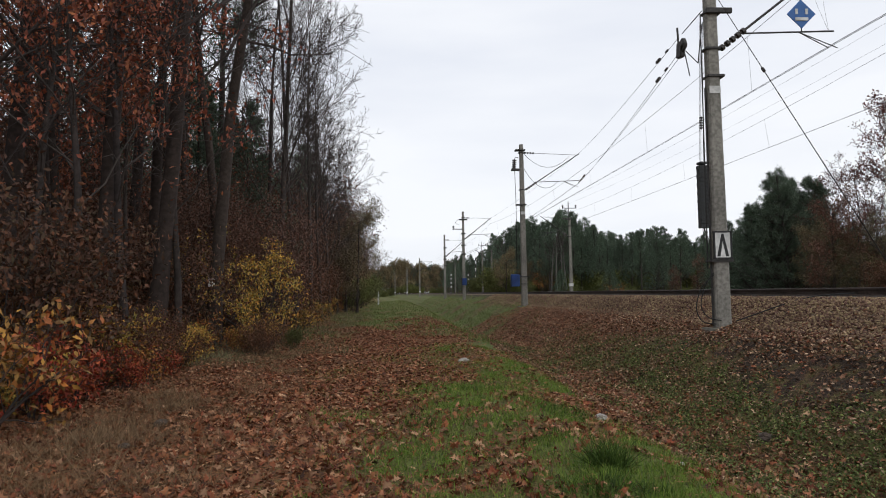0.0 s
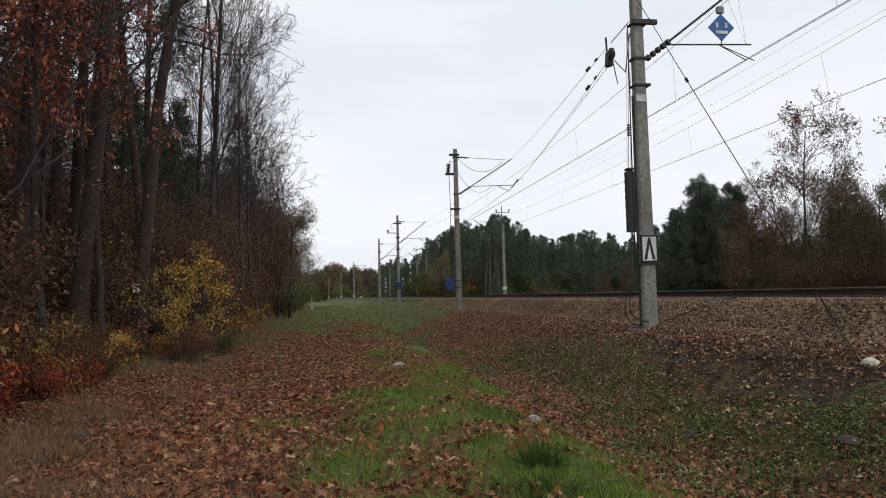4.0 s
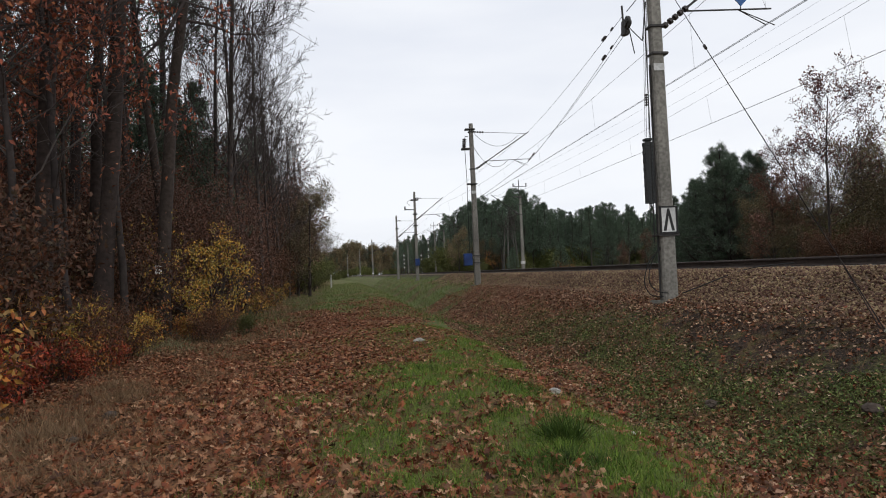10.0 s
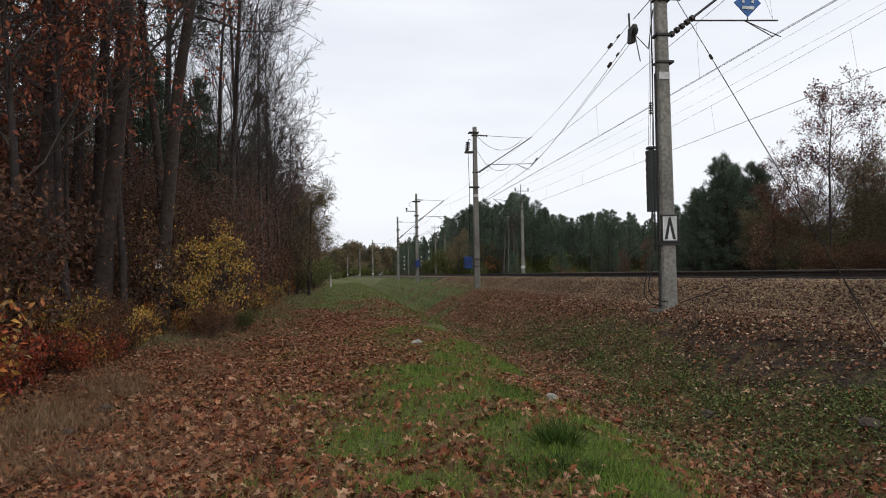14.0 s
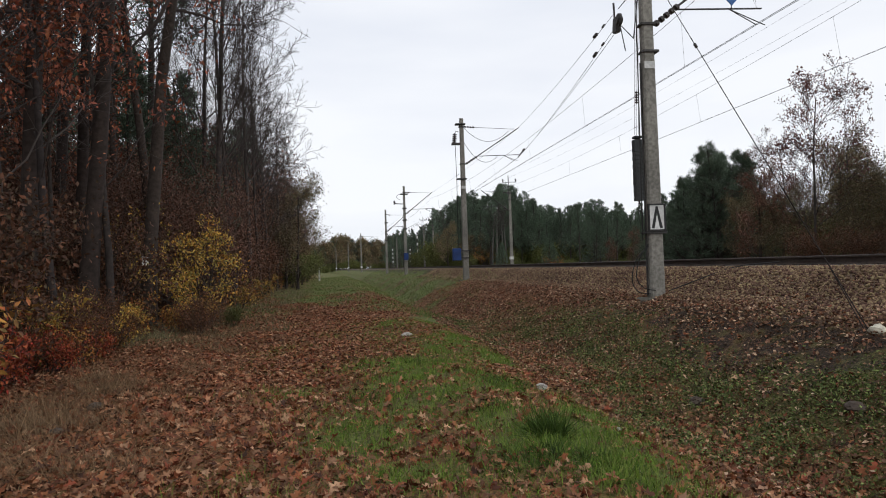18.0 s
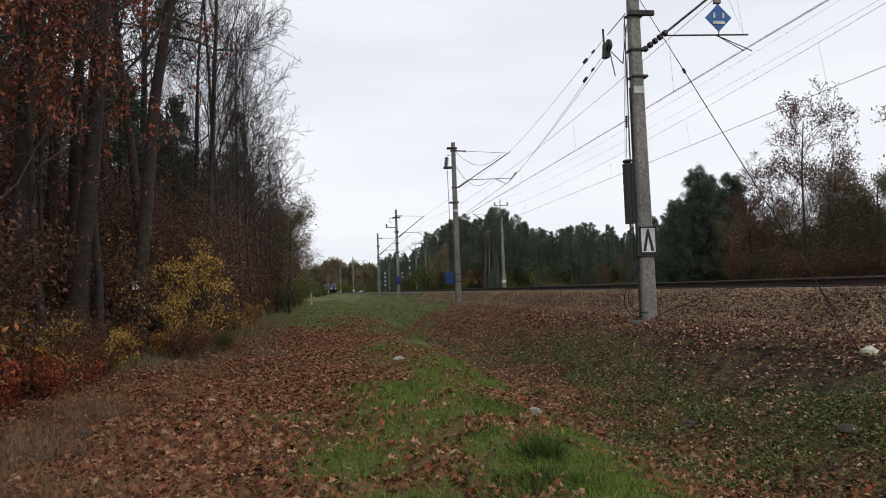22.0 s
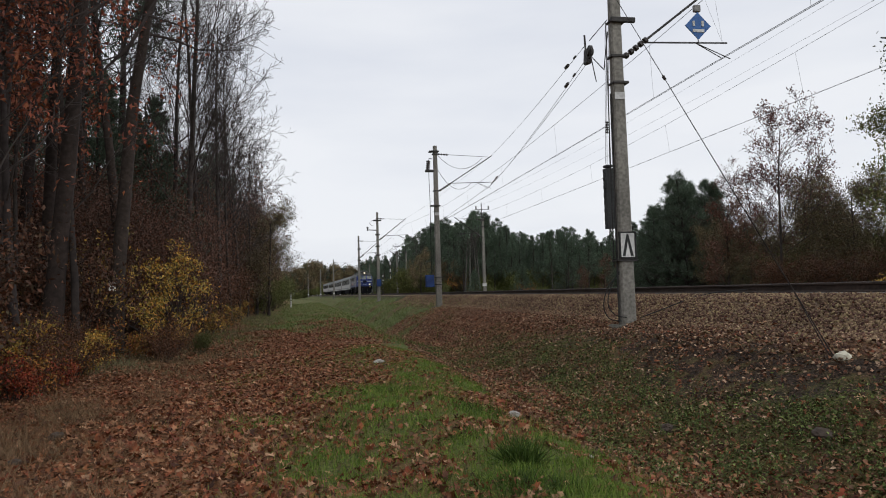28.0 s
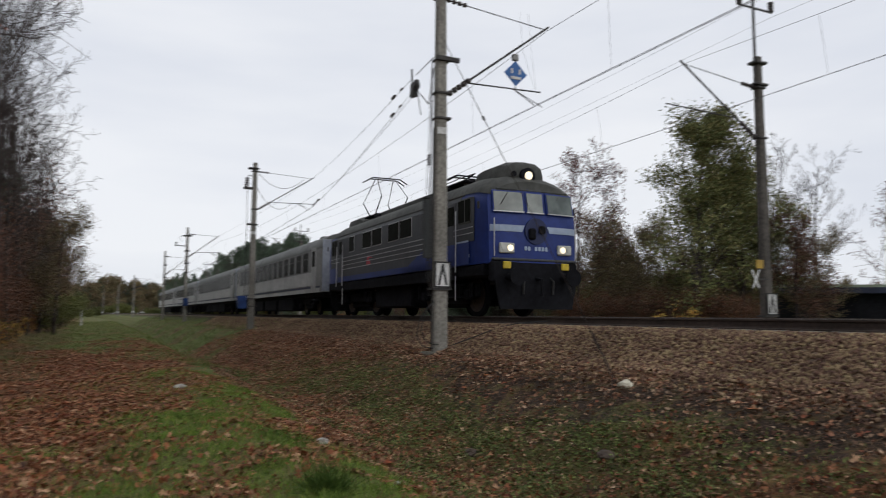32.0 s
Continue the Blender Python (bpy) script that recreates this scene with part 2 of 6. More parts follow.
def thing(name, m, label, category, group="", kind=""):
    ob = new(name)
    ob.matrix_world = m
    ob.empty_display_size = 0.3
    return tagged(ob, label, category, group, kind)


def box(sx, sy, sz, at=(0, 0, 0), turn=None, bevel=0.0, bm=None):
    """A box by its full sizes, centred at a place."""
    bm = bm or bmesh.new()
    m = Matrix.Translation(at) @ (turn or Matrix.Identity(4)) @ Matrix.Diagonal((sx, sy, sz, 1))
    made = bmesh.ops.create_cube(bm, size=1, matrix=m)
    if bevel:
        edges = {e for v in made["verts"] for e in v.link_edges}
        bmesh.ops.bevel(bm, geom=list(edges), offset=bevel, segments=1, affect="EDGES")
    return bm


def tube(pts, radii, sides=8, bm=None, caps=True):
    """A tube through points; radii one for all or one for each."""
    bm = bm or bmesh.new()
    pts = [Vector(p) for p in pts]
    radii = radii if hasattr(radii, "__len__") else [radii] * len(pts)
    rings = []
    for k, p in enumerate(pts):
        d = (pts[min(k + 1, len(pts) - 1)] - pts[max(k - 1, 0)]).normalized()
        a = d.cross(Vector((0.31, 0.17, 0.93)) if abs(d.z) < 0.9 else Vector((1, 0.1, 0))).normalized()
        b = d.cross(a)
        rings.append([bm.verts.new(p + radii[k] * (math.cos(2 * math.pi * i / sides) * a + math.sin(2 * math.pi * i / sides) * b)) for i in range(sides)])
    for r0, r1 in zip(rings, rings[1:]):
        for i in range(sides):
            bm.faces.new((r0[i], r0[(i + 1) % sides], r1[(i + 1) % sides], r1[i]))
    if caps:
        bm.faces.new(rings[0][::-1])
        bm.faces.new(rings[-1])
    return bm


def disc(centre, axis, radius, thick, sides=16, bm=None):
    c, a = Vector(centre), Vector(axis).normalized()
    return tube([c - a * thick / 2, c + a * thick / 2], radius, sides, bm)


def plate(points, normal, thick, bm=None):
    """A flat plate from an outline, thickened along its normal."""
    bm = bm or bmesh.new()
    n = Vector(normal).normalized() * thick
    lo = [bm.verts.new(Vector(p)) for p in points]
    hi = [bm.verts.new(Vector(p) + n) for p in points]
    bm.faces.new(lo[::-1])
    bm.faces.new(hi)
    for i in range(len(lo)):
        bm.faces.new((lo[i], lo[(i + 1) % len(lo)], hi[(i + 1) % len(lo)], hi[i]))
    bmesh.ops.recalc_face_normals(bm, faces=bm.faces)
    return bm


def mesh_from(name, verts, faces, material, smooth=False):
    me = bpy.data.meshes.new(name)
    me.from_pydata(verts, [], faces)
    me.materials.append(material)
    if smooth:
        me.shade_smooth()
    return me


def scatter(name, tv, tf, pos, mats, material, smooth=False):
    """One mesh of many copies of a small shape: tv (n,3), tf list of equal faces, pos (k,3), mats (k,3,3)."""
    tv, tf = np.asarray(tv, float), np.asarray(tf, int)
    k, n, c = len(pos), len(tv), tf.shape[1]
    co = (np.einsum("kij,nj->kni", mats, tv) + pos[:, None, :]).reshape(-1, 3)
    fa = (tf[None] + (np.arange(k) * n)[:, None, None]).reshape(-1, c)
    me = bpy.data.meshes.new(name)
    me.vertices.add(len(co))
    me.vertices.foreach_set("co", co.ravel())
    me.loops.add(fa.size)
    me.loops.foreach_set("vertex_index", fa.ravel().astype(np.int32))
    me.polygons.add(len(fa))
    me.polygons.foreach_set("loop_start", (np.arange(len(fa)) * c).astype(np.int32))
    me.polygons.foreach_set("loop_total", np.full(len(fa), c, np.int32))
    me.update(calc_edges=True)
    me.materials.append(material)
    if smooth:
        me.shade_smooth()
    return me


def spins(rng, k, tilt=0.4, size=(0.8, 1.2)):
    """k random turns about z with some tilt, scaled."""
    a, b, g = rng.uniform(0, 2 * np.pi, k), rng.normal(0, tilt, k), rng.normal(0, tilt, k)
    s = rng.uniform(size[0], size[1], k)
    ca, sa, cb, sb, cg, sg = np.cos(a), np.sin(a), np.cos(b), np.sin(b), np.cos(g), np.sin(g)
    z, o = np.zeros(k), np.ones(k)
    rz = np.stack([np.stack([ca, -sa, z], -1), np.stack([sa, ca, z], -1), np.stack([z, z, o], -1)], 1)
    rx = np.stack([np.stack([o, z, z], -1), np.stack([z, cb, -sb], -1), np.stack([z, sb, cb], -1)], 1)
    ry = np.stack([np.stack([cg, z, sg], -1), np.stack([z, o, z], -1), np.stack([-sg, z, cg], -1)], 1)
    return rz @ rx @ ry * s[:, None, None]


def stuff(name, me, label, category="", parent=None):
    ob = new(name, me)
    ob.parent = parent
    return tagged(ob, label, category, kind="stuff")


# ---- the line and the lie of the land ----
RAIL = 1.56          # rail head height
GAP = 4.5            # between the two track axes
POLES = -3.12        # offset of the near pole row


def axis_x(y):
    """The near track's axis: straight past the eye, then a wide bend to the left."""
    y = np.asarray(y, float)
    b = np.clip(y, 0, 420)
    return 10.31 - 0.0524 * y - 1.32e-4 * b ** 2 - 3.1e-4 * np.maximum(b - 230, 0) ** 2 - 0.229 * np.maximum(y - 420, 0)


U = [-900, -120, -60, -24, -17, -14.5, -13, -10.8, -9.6, -8.7, -7.9, -7.2, -6.5, -5.9, -5.2, -4.4, -3.7, -3.0, -2.72, -1.9, -1.55, 0, 2.25, 4.5, 6.1, 6.5, 7.3, 8.2, 9.5, 12, 30, 120, 900]
Z = [0.3, 0.4, 0.3, 0.12, 0.08, 0.06, 0.02, 0.0, 0.02, 0.05, -0.08, -0.28, -0.38, -0.27, -0.02, 0.32, 0.6, 0.75, 0.82, 1.27, 1.34, 1.35, 1.28, 1.35, 1.34, 1.26, 0.82, 0.7, 0.4, 0.5, 0.7, 0.9, 1.0]


def land(x, y):
    """Height of the ground."""
    x, y = np.asarray(x, float), np.asarray(y, float)
    u = x - axis_x(y)
    z = np.interp(u, U, Z)
    z = z + np.clip((y - 24) / 12, 0, 1) * (0.16 * np.exp(-((u + 9.6) / 1.5) ** 2) - 0.42 * np.exp(-((u + 6.3) / 1.2) ** 2))
    soft = np.clip((np.abs(u - 2.25) - 5.0) / 1.5, 0, 1)
    z = z + soft * (0.035 * np.sin(1.9 * x + 0.7 * y) + 0.03 * np.sin(0.8 * x - 1.3 * y + 1) + 0.02 * np.sin(3.7 * x + 2.9 * y) + 0.012 * np.sin(7.1 * y - 5.3 * x))
    return z


# green patches between path and ditch: place, half-widths, strength
PATCHES = [(1.1, 20.5, 0.35, 2.5, 0.9), (1.75, 16.5, 0.45, 2.0, 1.0), (2.05, 13.2, 0.45, 1.6, 1.0), (-0.5, 11.3, 0.7, 0.9, 1.05), (0.3, 9.8, 0.7, 0.9, 1.1), (0.85, 8.4, 0.55, 0.9, 1.2), (1.2, 7.0, 0.55, 0.8, 1.2), (1.2, 5.8, 0.6, 0.7, 1.2), (0.0, 6.6, 0.5, 0.7, 0.75), (1.7, 5.0, 0.5, 0.6, 1.0), (0.4, 11.1, 0.85, 1.3, 1.15), (1.25, 9.0, 0.6, 1.2, 1.1), (1.5, 6.2, 1.1, 1.3, 1.0), (0.6, 8.6, 1.0, 2.2, 0.75), (2.4, 7.6, 0.9, 1.6, 0.7), (-0.2, 7.0, 0.6, 0.9, 0.9), (1.5, 16.0, 0.6, 3.2, 0.9), (0.9, 13.2, 0.5, 1.4, 0.8), (1.5, 23.0, 0.9, 5.0, 0.8), (-1.3, 9.2, 0.5, 0.7, 0.7), (0.4, 5.4, 0.7, 0.6, 0.9), (0.0, 19.0, 0.4, 1.5, 0.6), (-2.2, 14.0, 0.5, 1.2, 0.5)]


def cover(x, y):
    """How much grass, leaf litter and ballast lies at a place, each 0 to 1."""
    x, y = np.asarray(x, float), np.asarray(y, float)
    u = x - axis_x(y)
    wob = np.sin(1.1 * x + 0.5 * y) + np.sin(0.63 * y - 1.9 * x + 2) + 0.7 * np.sin(2.7 * x + 1.7 * y) + 0.5 * np.sin(4.9 * y - 3.1 * x)
    ridge = 0.5 * np.exp(-((u + 8.3) / 1.7) ** 2) * np.clip(0.8 + 0.45 * wob, 0, 1.3)
    for cx, cy, rx, ry, a in PATCHES:
        ridge = np.maximum(ridge, a * np.exp(-((x - cx) / rx) ** 2 - ((y - cy) / ry) ** 2) * np.clip(1.0 + 0.22 * wob, 0.3, 1.3))
    far = np.clip((y - 29 + 2.2 * wob + 4 * np.clip((-u - 9.5) / 3, -1, 1)) / 13, 0, 1) * np.clip((-1.7 - u) / 0.9, 0, 1) * np.clip((u + 16.5) / 4, 0, 1) * np.clip(0.72 + 0.24 * wob, 0.3, 1)
    herbs = np.clip(1.15 - np.abs(u + 5.4) / 1.25 + 0.22 * wob, 0, 1) * np.clip((24 - y) / 8, 0.25, 1) * np.clip((y - 3.0) / 3.5, 0.08, 1)
    verge = np.clip((u - 8.5) / 2, 0, 1) * 0.8
    grass = np.clip(np.maximum.reduce([ridge, far, 0.34 * herbs, verge]), 0, 1)
    ball = np.clip((u + 2.95 - 1.25 * np.clip((y - 26) / 22, 0, 1)) / 0.25, 0, 1) * np.clip((7.5 - u) / 0.3, 0, 1)
    bare = np.clip((u + 6.6) / 1.0, 0, 1) * np.clip(0.75 - 0.25 * wob, 0.2, 1) * np.clip((26 - y) / 10, 0.3, 1)
    leaf = np.clip(1.0 - 0.62 * grass - 0.6 * bare - 0.7 * bare_soil(x, y), 0, 1) * (u < -2.6) * (u > -80)
    return grass, leaf, ball


def bare_soil(x, y):
    """Trodden dark earth along the upper bank, 0 to 1."""
    u = x - axis_x(y)
    wob = np.sin(2.3 * x + 0.9 * y) + np.sin(1.7 * y - 2.6 * x + 1) + 0.6 * np.sin(5.1 * x + 3.3 * y)
    return np.clip(np.exp(-((u + 4.0 + 0.12 * wob) / 0.8) ** 2) * np.clip((18.5 - y) / 4, 0, 1) * (0.85 + 0.28 * wob), 0, 1)


def ground_sheet():
    us = np.unique(np.concatenate([np.array(U), np.linspace(-24, 12, 181), np.linspace(-60, -24, 25), np.geomspace(60, 1600, 14), -np.geomspace(60, 1600, 14), np.linspace(12, 60, 25)]))
    ys = np.unique(np.concatenate([np.linspace(-60, 0, 40), np.linspace(0, 30, 150), np.linspace(30, 90, 121), np.linspace(90, 300, 106), np.geomspace(300, 2600, 30), -np.geomspace(60, 1500, 12)]))
    uu, yy = np.meshgrid(us, ys)
    xx = axis_x(yy) + uu
    zz = np.where(yy < 420, land(xx, yy), np.interp(uu, U, Z))
    n, m = uu.shape
    idx = np.arange(n * m).reshape(n, m)
    quads = np.stack([idx[:-1, :-1], idx[:-1, 1:], idx[1:, 1:], idx[1:, :-1]], -1).reshape(-1, 4)
    me = bpy.data.meshes.new("ground")
    me.from_pydata(np.stack([xx, yy, zz], -1).reshape(-1, 3).tolist(), [], quads.tolist())
    g, l, b = cover(xx, yy)
    att = me.color_attributes.new("cover", "FLOAT_COLOR", "POINT")
    att.data.foreach_set("color", np.stack([g, l, b, np.ones_like(g)], -1).reshape(-1).astype(np.float32))
    me.shade_smooth()
    m_ = bpy.data.materials.new("leaf_litter_turf_and_ballast")
    m_.use_nodes = True
    nt = m_.node_tree
    bs = nt.nodes["Principled BSDF"]
    bs.inputs["Roughness"].default_value, bs.inputs["Specular IOR Level"].default_value = 0.95, 0.15
    co = nt.nodes.new("ShaderNodeTexCoord")
    at = nt.nodes.new("ShaderNodeAttribute")
    at.attribute_name = "cover"
    sep = nt.nodes.new("ShaderNodeSeparateColor")
    nt.links.new(at.outputs["Color"], sep.inputs[0])

    def grain(scale, stops, detail=6, kind="ShaderNodeTexNoise"):
        n_ = nt.nodes.new(kind)
        n_.inputs["Scale"].default_value = scale
        if kind == "ShaderNodeTexNoise":
            n_.inputs["Detail"].default_value = detail
        nt.links.new(co.outputs["Object"], n_.inputs["Vector"])
        r_ = nt.nodes.new("ShaderNodeValToRGB")
        while len(r_.color_ramp.elements) < len(stops):
            r_.color_ramp.elements.new(0.5)
        for k, (p_, c_) in enumerate(stops):
            r_.color_ramp.elements[k].position, r_.color_ramp.elements[k].color = p_, (*c_, 1)
        nt.links.new(n_.outputs["Color"] if kind == "ShaderNodeTexVoronoi" else n_.outputs["Fac"], r_.inputs[0])
        return r_.outputs[0], n_

    litter, nl = grain(16, [(0.3, (0.03, 0.017, 0.011)), (0.42, (0.11, 0.05, 0.026)), (0.52, (0.27, 0.125, 0.058)), (0.6, (0.06, 0.03, 0.018)), (0.7, (0.36, 0.21, 0.115))], 8)
    turf, ng = grain(34, [(0.34, (0.035, 0.052, 0.014)), (0.5, (0.09, 0.126, 0.032)), (0.66, (0.165, 0.175, 0.062))], 9)
    soil, ns = grain(34, [(0.34, (0.014, 0.011, 0.009)), (0.5, (0.028, 0.019, 0.013)), (0.58, (0.058, 0.036, 0.023)), (0.68, (0.115, 0.068, 0.042))], 9)
    chips, nb = grain(21, [(0.1, (0.07, 0.05, 0.036)), (0.45, (0.155, 0.112, 0.08)), (0.9, (0.26, 0.19, 0.137))], 0, "ShaderNodeTexVoronoi")

    def over(fac, a, b_):
        x_ = nt.nodes.new("ShaderNodeMix")
        x_.data_type = "RGBA"
        nt.links.new(fac, x_.inputs[0])
        nt.links.new(a, x_.inputs[6])
        nt.links.new(b_, x_.inputs[7])
        return x_.outputs[2]

    def ragged(sock, amount=0.9):
        """A cover's edge, broken up by noise."""
        n_ = nt.nodes.new("ShaderNodeTexNoise")
        n_.inputs["Scale"].default_value, n_.inputs["Detail"].default_value = 3.5, 7
        nt.links.new(co.outputs["Object"], n_.inputs["Vector"])
        a_ = nt.nodes.new("ShaderNodeMath")
        a_.operation = "MULTIPLY_ADD"
        nt.links.new(n_.outputs["Fac"], a_.inputs[0])
        a_.inputs[1].default_value = 2.2 * amount
        a_.inputs[2].default_value = -1.1 * amount
        s_ = nt.nodes.new("ShaderNodeMath")
        s_.operation = "ADD"
        s_.use_clamp = True
        nt.links.new(sock, s_.inputs[0])
        nt.links.new(a_.outputs[0], s_.inputs[1])
        return s_.outputs[0]

    c_ = over(ragged(sep.outputs[1], 0.7), soil, litter)
    c_ = over(ragged(sep.outputs[0], 0.8), c_, turf)
    c_ = over(sep.outputs[2], c_, chips)
    nt.links.new(c_, bs.inputs["Base Color"])
    bp = nt.nodes.new("ShaderNodeBump")
    bp.inputs["Strength"].default_value, bp.inputs["Distance"].default_value = 0.8, 0.05
    nt.links.new(nl.outputs["Fac"], bp.inputs["Height"])
    nt.links.new(bp.outputs[0], bs.inputs["Normal"])
    me.materials.append(m_)
    return tagged(new("ground", me), "woodland verge of leaf litter, turf and a ballasted embankment", "ground", kind="structure")


ground = ground_sheet()


# ---- the tracks ----
def rail_profile():
    half = [(0.075, 0.0), (0.075, 0.012), (0.02, 0.03), (0.009, 0.05), (0.009, 0.125), (0.036, 0.14), (0.036, 0.168), (0.028, 0.172)]
    return half + [(-a, b) for a, b in half[::-1]]


def make_track(name, off, label):
    track = thing(name, pose(0, 0, 0), label, "railway track", kind="structure")
    ys = np.concatenate([np.linspace(-70, 120, 96), np.linspace(124, 420, 60)])
    prof = rail_profile()
    for side in (-0.755, 0.755):
        bm = bmesh.new()
        rings = []
        for y in ys:
            x = float(axis_x(y)) + off + side
            rings.append([bm.verts.new((x + a, y, RAIL - 0.172 + b)) for a, b in prof])
        n = len(prof)
        for r0, r1 in zip(rings, rings[1:]):
            for i in range(n):
                f = bm.faces.new((r0[i], r1[i], r1[(i + 1) % n], r0[(i + 1) % n]))
                f.material_index = 1 if i in (7,) else 0
        ob = part("rail", bm, RUST, track)
        ob.data.materials.append(RAILTOP)
    bm = box(0.26, 2.5, 0.2, bevel=0.03)
    bmesh.ops.rotate(bm, verts=bm.verts, matrix=Matrix.Rotation(radians(90), 3, "Z"))
    me = bpy.data.meshes.new("sleeper")
    bm.to_mesh(me)
    bm.free()
    me.materials.append(SLEEPER)
    for k in range(130):
        y = -14 + 0.6 * k
        s = new("sleeper", me)
        s.parent = track
        s.matrix_world = pose(float(axis_x(y)) + off, y, RAIL - 0.172 - 0.1, 0, 0, 3)
    return track


make_track("track_near", 0.0, "rusty rails on concrete sleepers in pale ballast")
make_track("track_far", GAP, "second pair of rusty rails on concrete sleepers")


def ballast_stones():
    rng = np.random.default_rng(5)
    v = np.array([(x, y, z) for z in (-1, 1) for y in (-1, 1) for x in (-1, 1)]) * rng.uniform(0.6, 1.15, (8, 3)) * np.array([0.85, 1.1, 0.9])
    f = [(0, 2, 3, 1), (4, 5, 7, 6), (0, 1, 5, 4), (2, 6, 7, 3), (0, 4, 6, 2), (1, 3, 7, 5)]
    k = 84000
    y = np.where(rng.random(k) < 0.1, rng.uniform(-8, 2.0, k), 2.0 + 63 * rng.random(k) ** 1.5)
    u = rng.uniform(-3.05, -1.25, k)
    stray = rng.random(k) < 0.06
    u = np.where(stray, rng.normal(-3.2, 0.32, k), u)
    x = axis_x(y) + u
    pos = np.stack([x, y, land(x, y) + rng.uniform(-0.008, 0.028, k)], -1)
    m = spins(rng, k, 0.9, (0.013, 0.03))
    m[:, :, 2] *= rng.uniform(0.6, 0.95, k)[:, None]
    return stuff("ballast_stones", scatter("ballast_stones", v, f, pos, m, STONE), "broken grey-brown ballast stones on the track shoulder", "ballast")


ballast_stones()


# ---- overhead line ----
def shaft(h, w0, d0, w1, d1):
    """A tapered concrete pole with chamfered corners."""
    bm = bmesh.new()
    rings = []
    for k in range(7):
        t = k / 6
        w, d = w0 + (w1 - w0) * t, d0 + (d1 - d0) * t
        c = 0.16 * min(w, d)
        ring = [(w / 2, -d / 2 + c), (w / 2, d / 2 - c), (w / 2 - c, d / 2), (-w / 2 + c, d / 2), (-w / 2, d / 2 - c), (-w / 2, -d / 2 + c), (-w / 2 + c, -d / 2), (w / 2 - c, -d / 2)]
        rings.append([bm.verts.new((a, b, h * t)) for a, b in ring])
    for r0, r1 in zip(rings, rings[1:]):
        for i in range(8):
            bm.faces.new((r0[i], r0[(i + 1) % 8], r1[(i + 1) % 8], r1[i]))
    bm.faces.new(rings[-1])
    return bm


def insulator(a, b, r, n, bm=None):
    """A rod with porcelain sheds between two places."""
    a, b = Vector(a), Vector(b)
    bm = tube([a, b], r * 0.4, 6, bm)
    for k in range(n):
        disc(a.lerp(b, (k + 0.5) / n), b - a, r, (b - a).length / n * 0.45, 10, bm)
    return bm


def eased(pts, n=6):
    """A smooth run through points."""
    p = [Vector(q) for q in pts]
    p = [2 * p[0] - p[1]] + p + [2 * p[-1] - p[-2]]
    out = []
    for a, b, c, d in zip(p, p[1:], p[2:], p[3:]):
        for k in range(n):
            t = k / n
            out.append(0.5 * (2 * b + (c - a) * t + (2 * a - 5 * b + 4 * c - d) * t * t + (3 * b - a - 3 * c + d) * t ** 3))
    return out + [p[-2]]


def sagged(a, b, sag, n=12):
    a, b = Vector(a), Vector(b)
    return [a.lerp(b, k / n) - Vector((0, 0, sag * 4 * (k / n) * (1 - k / n))) for k in range(n + 1)]


def cantilever(pole, reach, low=6.6, tip=8.75, tie=9.0, reg=7.05, k=1.0, short=0.0):
    """Strut, tie, insulators and registration arm over the track, in the pole's space (x towards the track)."""
    a, b = Vector((0.2, 0, low)), Vector((reach, 0, tip))
    part("strut", tube([a.lerp(b, 0.22), b + (b - a) * 0.04], 0.03 * k, 8), STEEL, pole)
    part("strut_insulator", insulator(a, a.lerp(b, 0.22), 0.075 * k, 5), PORCELAIN, pole)
    c = Vector((0.15, 0, tie))
    part("tie_rod", tube([c.lerp(b, 0.2), b], 0.013 * k, 6), STEEL, pole)
    part("tie_insulator", insulator(c, c.lerp(b, 0.2), 0.06 * k, 4), PORCELAIN, pole)
    d = a.lerp(b, (reg - low) / (tip - low) * 0.95)
    e = Vector((reach + 0.1 - short, 0, reg + 0.05))
    part("registration_arm", tube([d, e], 0.02 * k, 6), STEEL, pole)
    for dx in (0.0, 0.22):
        part("steady_arm", tube([d.lerp(e, 0.62), (reach + 0.05 - dx - 0.4 * short, 0.06, reg - 0.33)], 0.012 * k, 5), STEEL, pole)
    for z in (low, tie):
        part("collar", box(0.36, 0.29, 0.06, (0, 0, z), bevel=0.01), STEEL, pole)


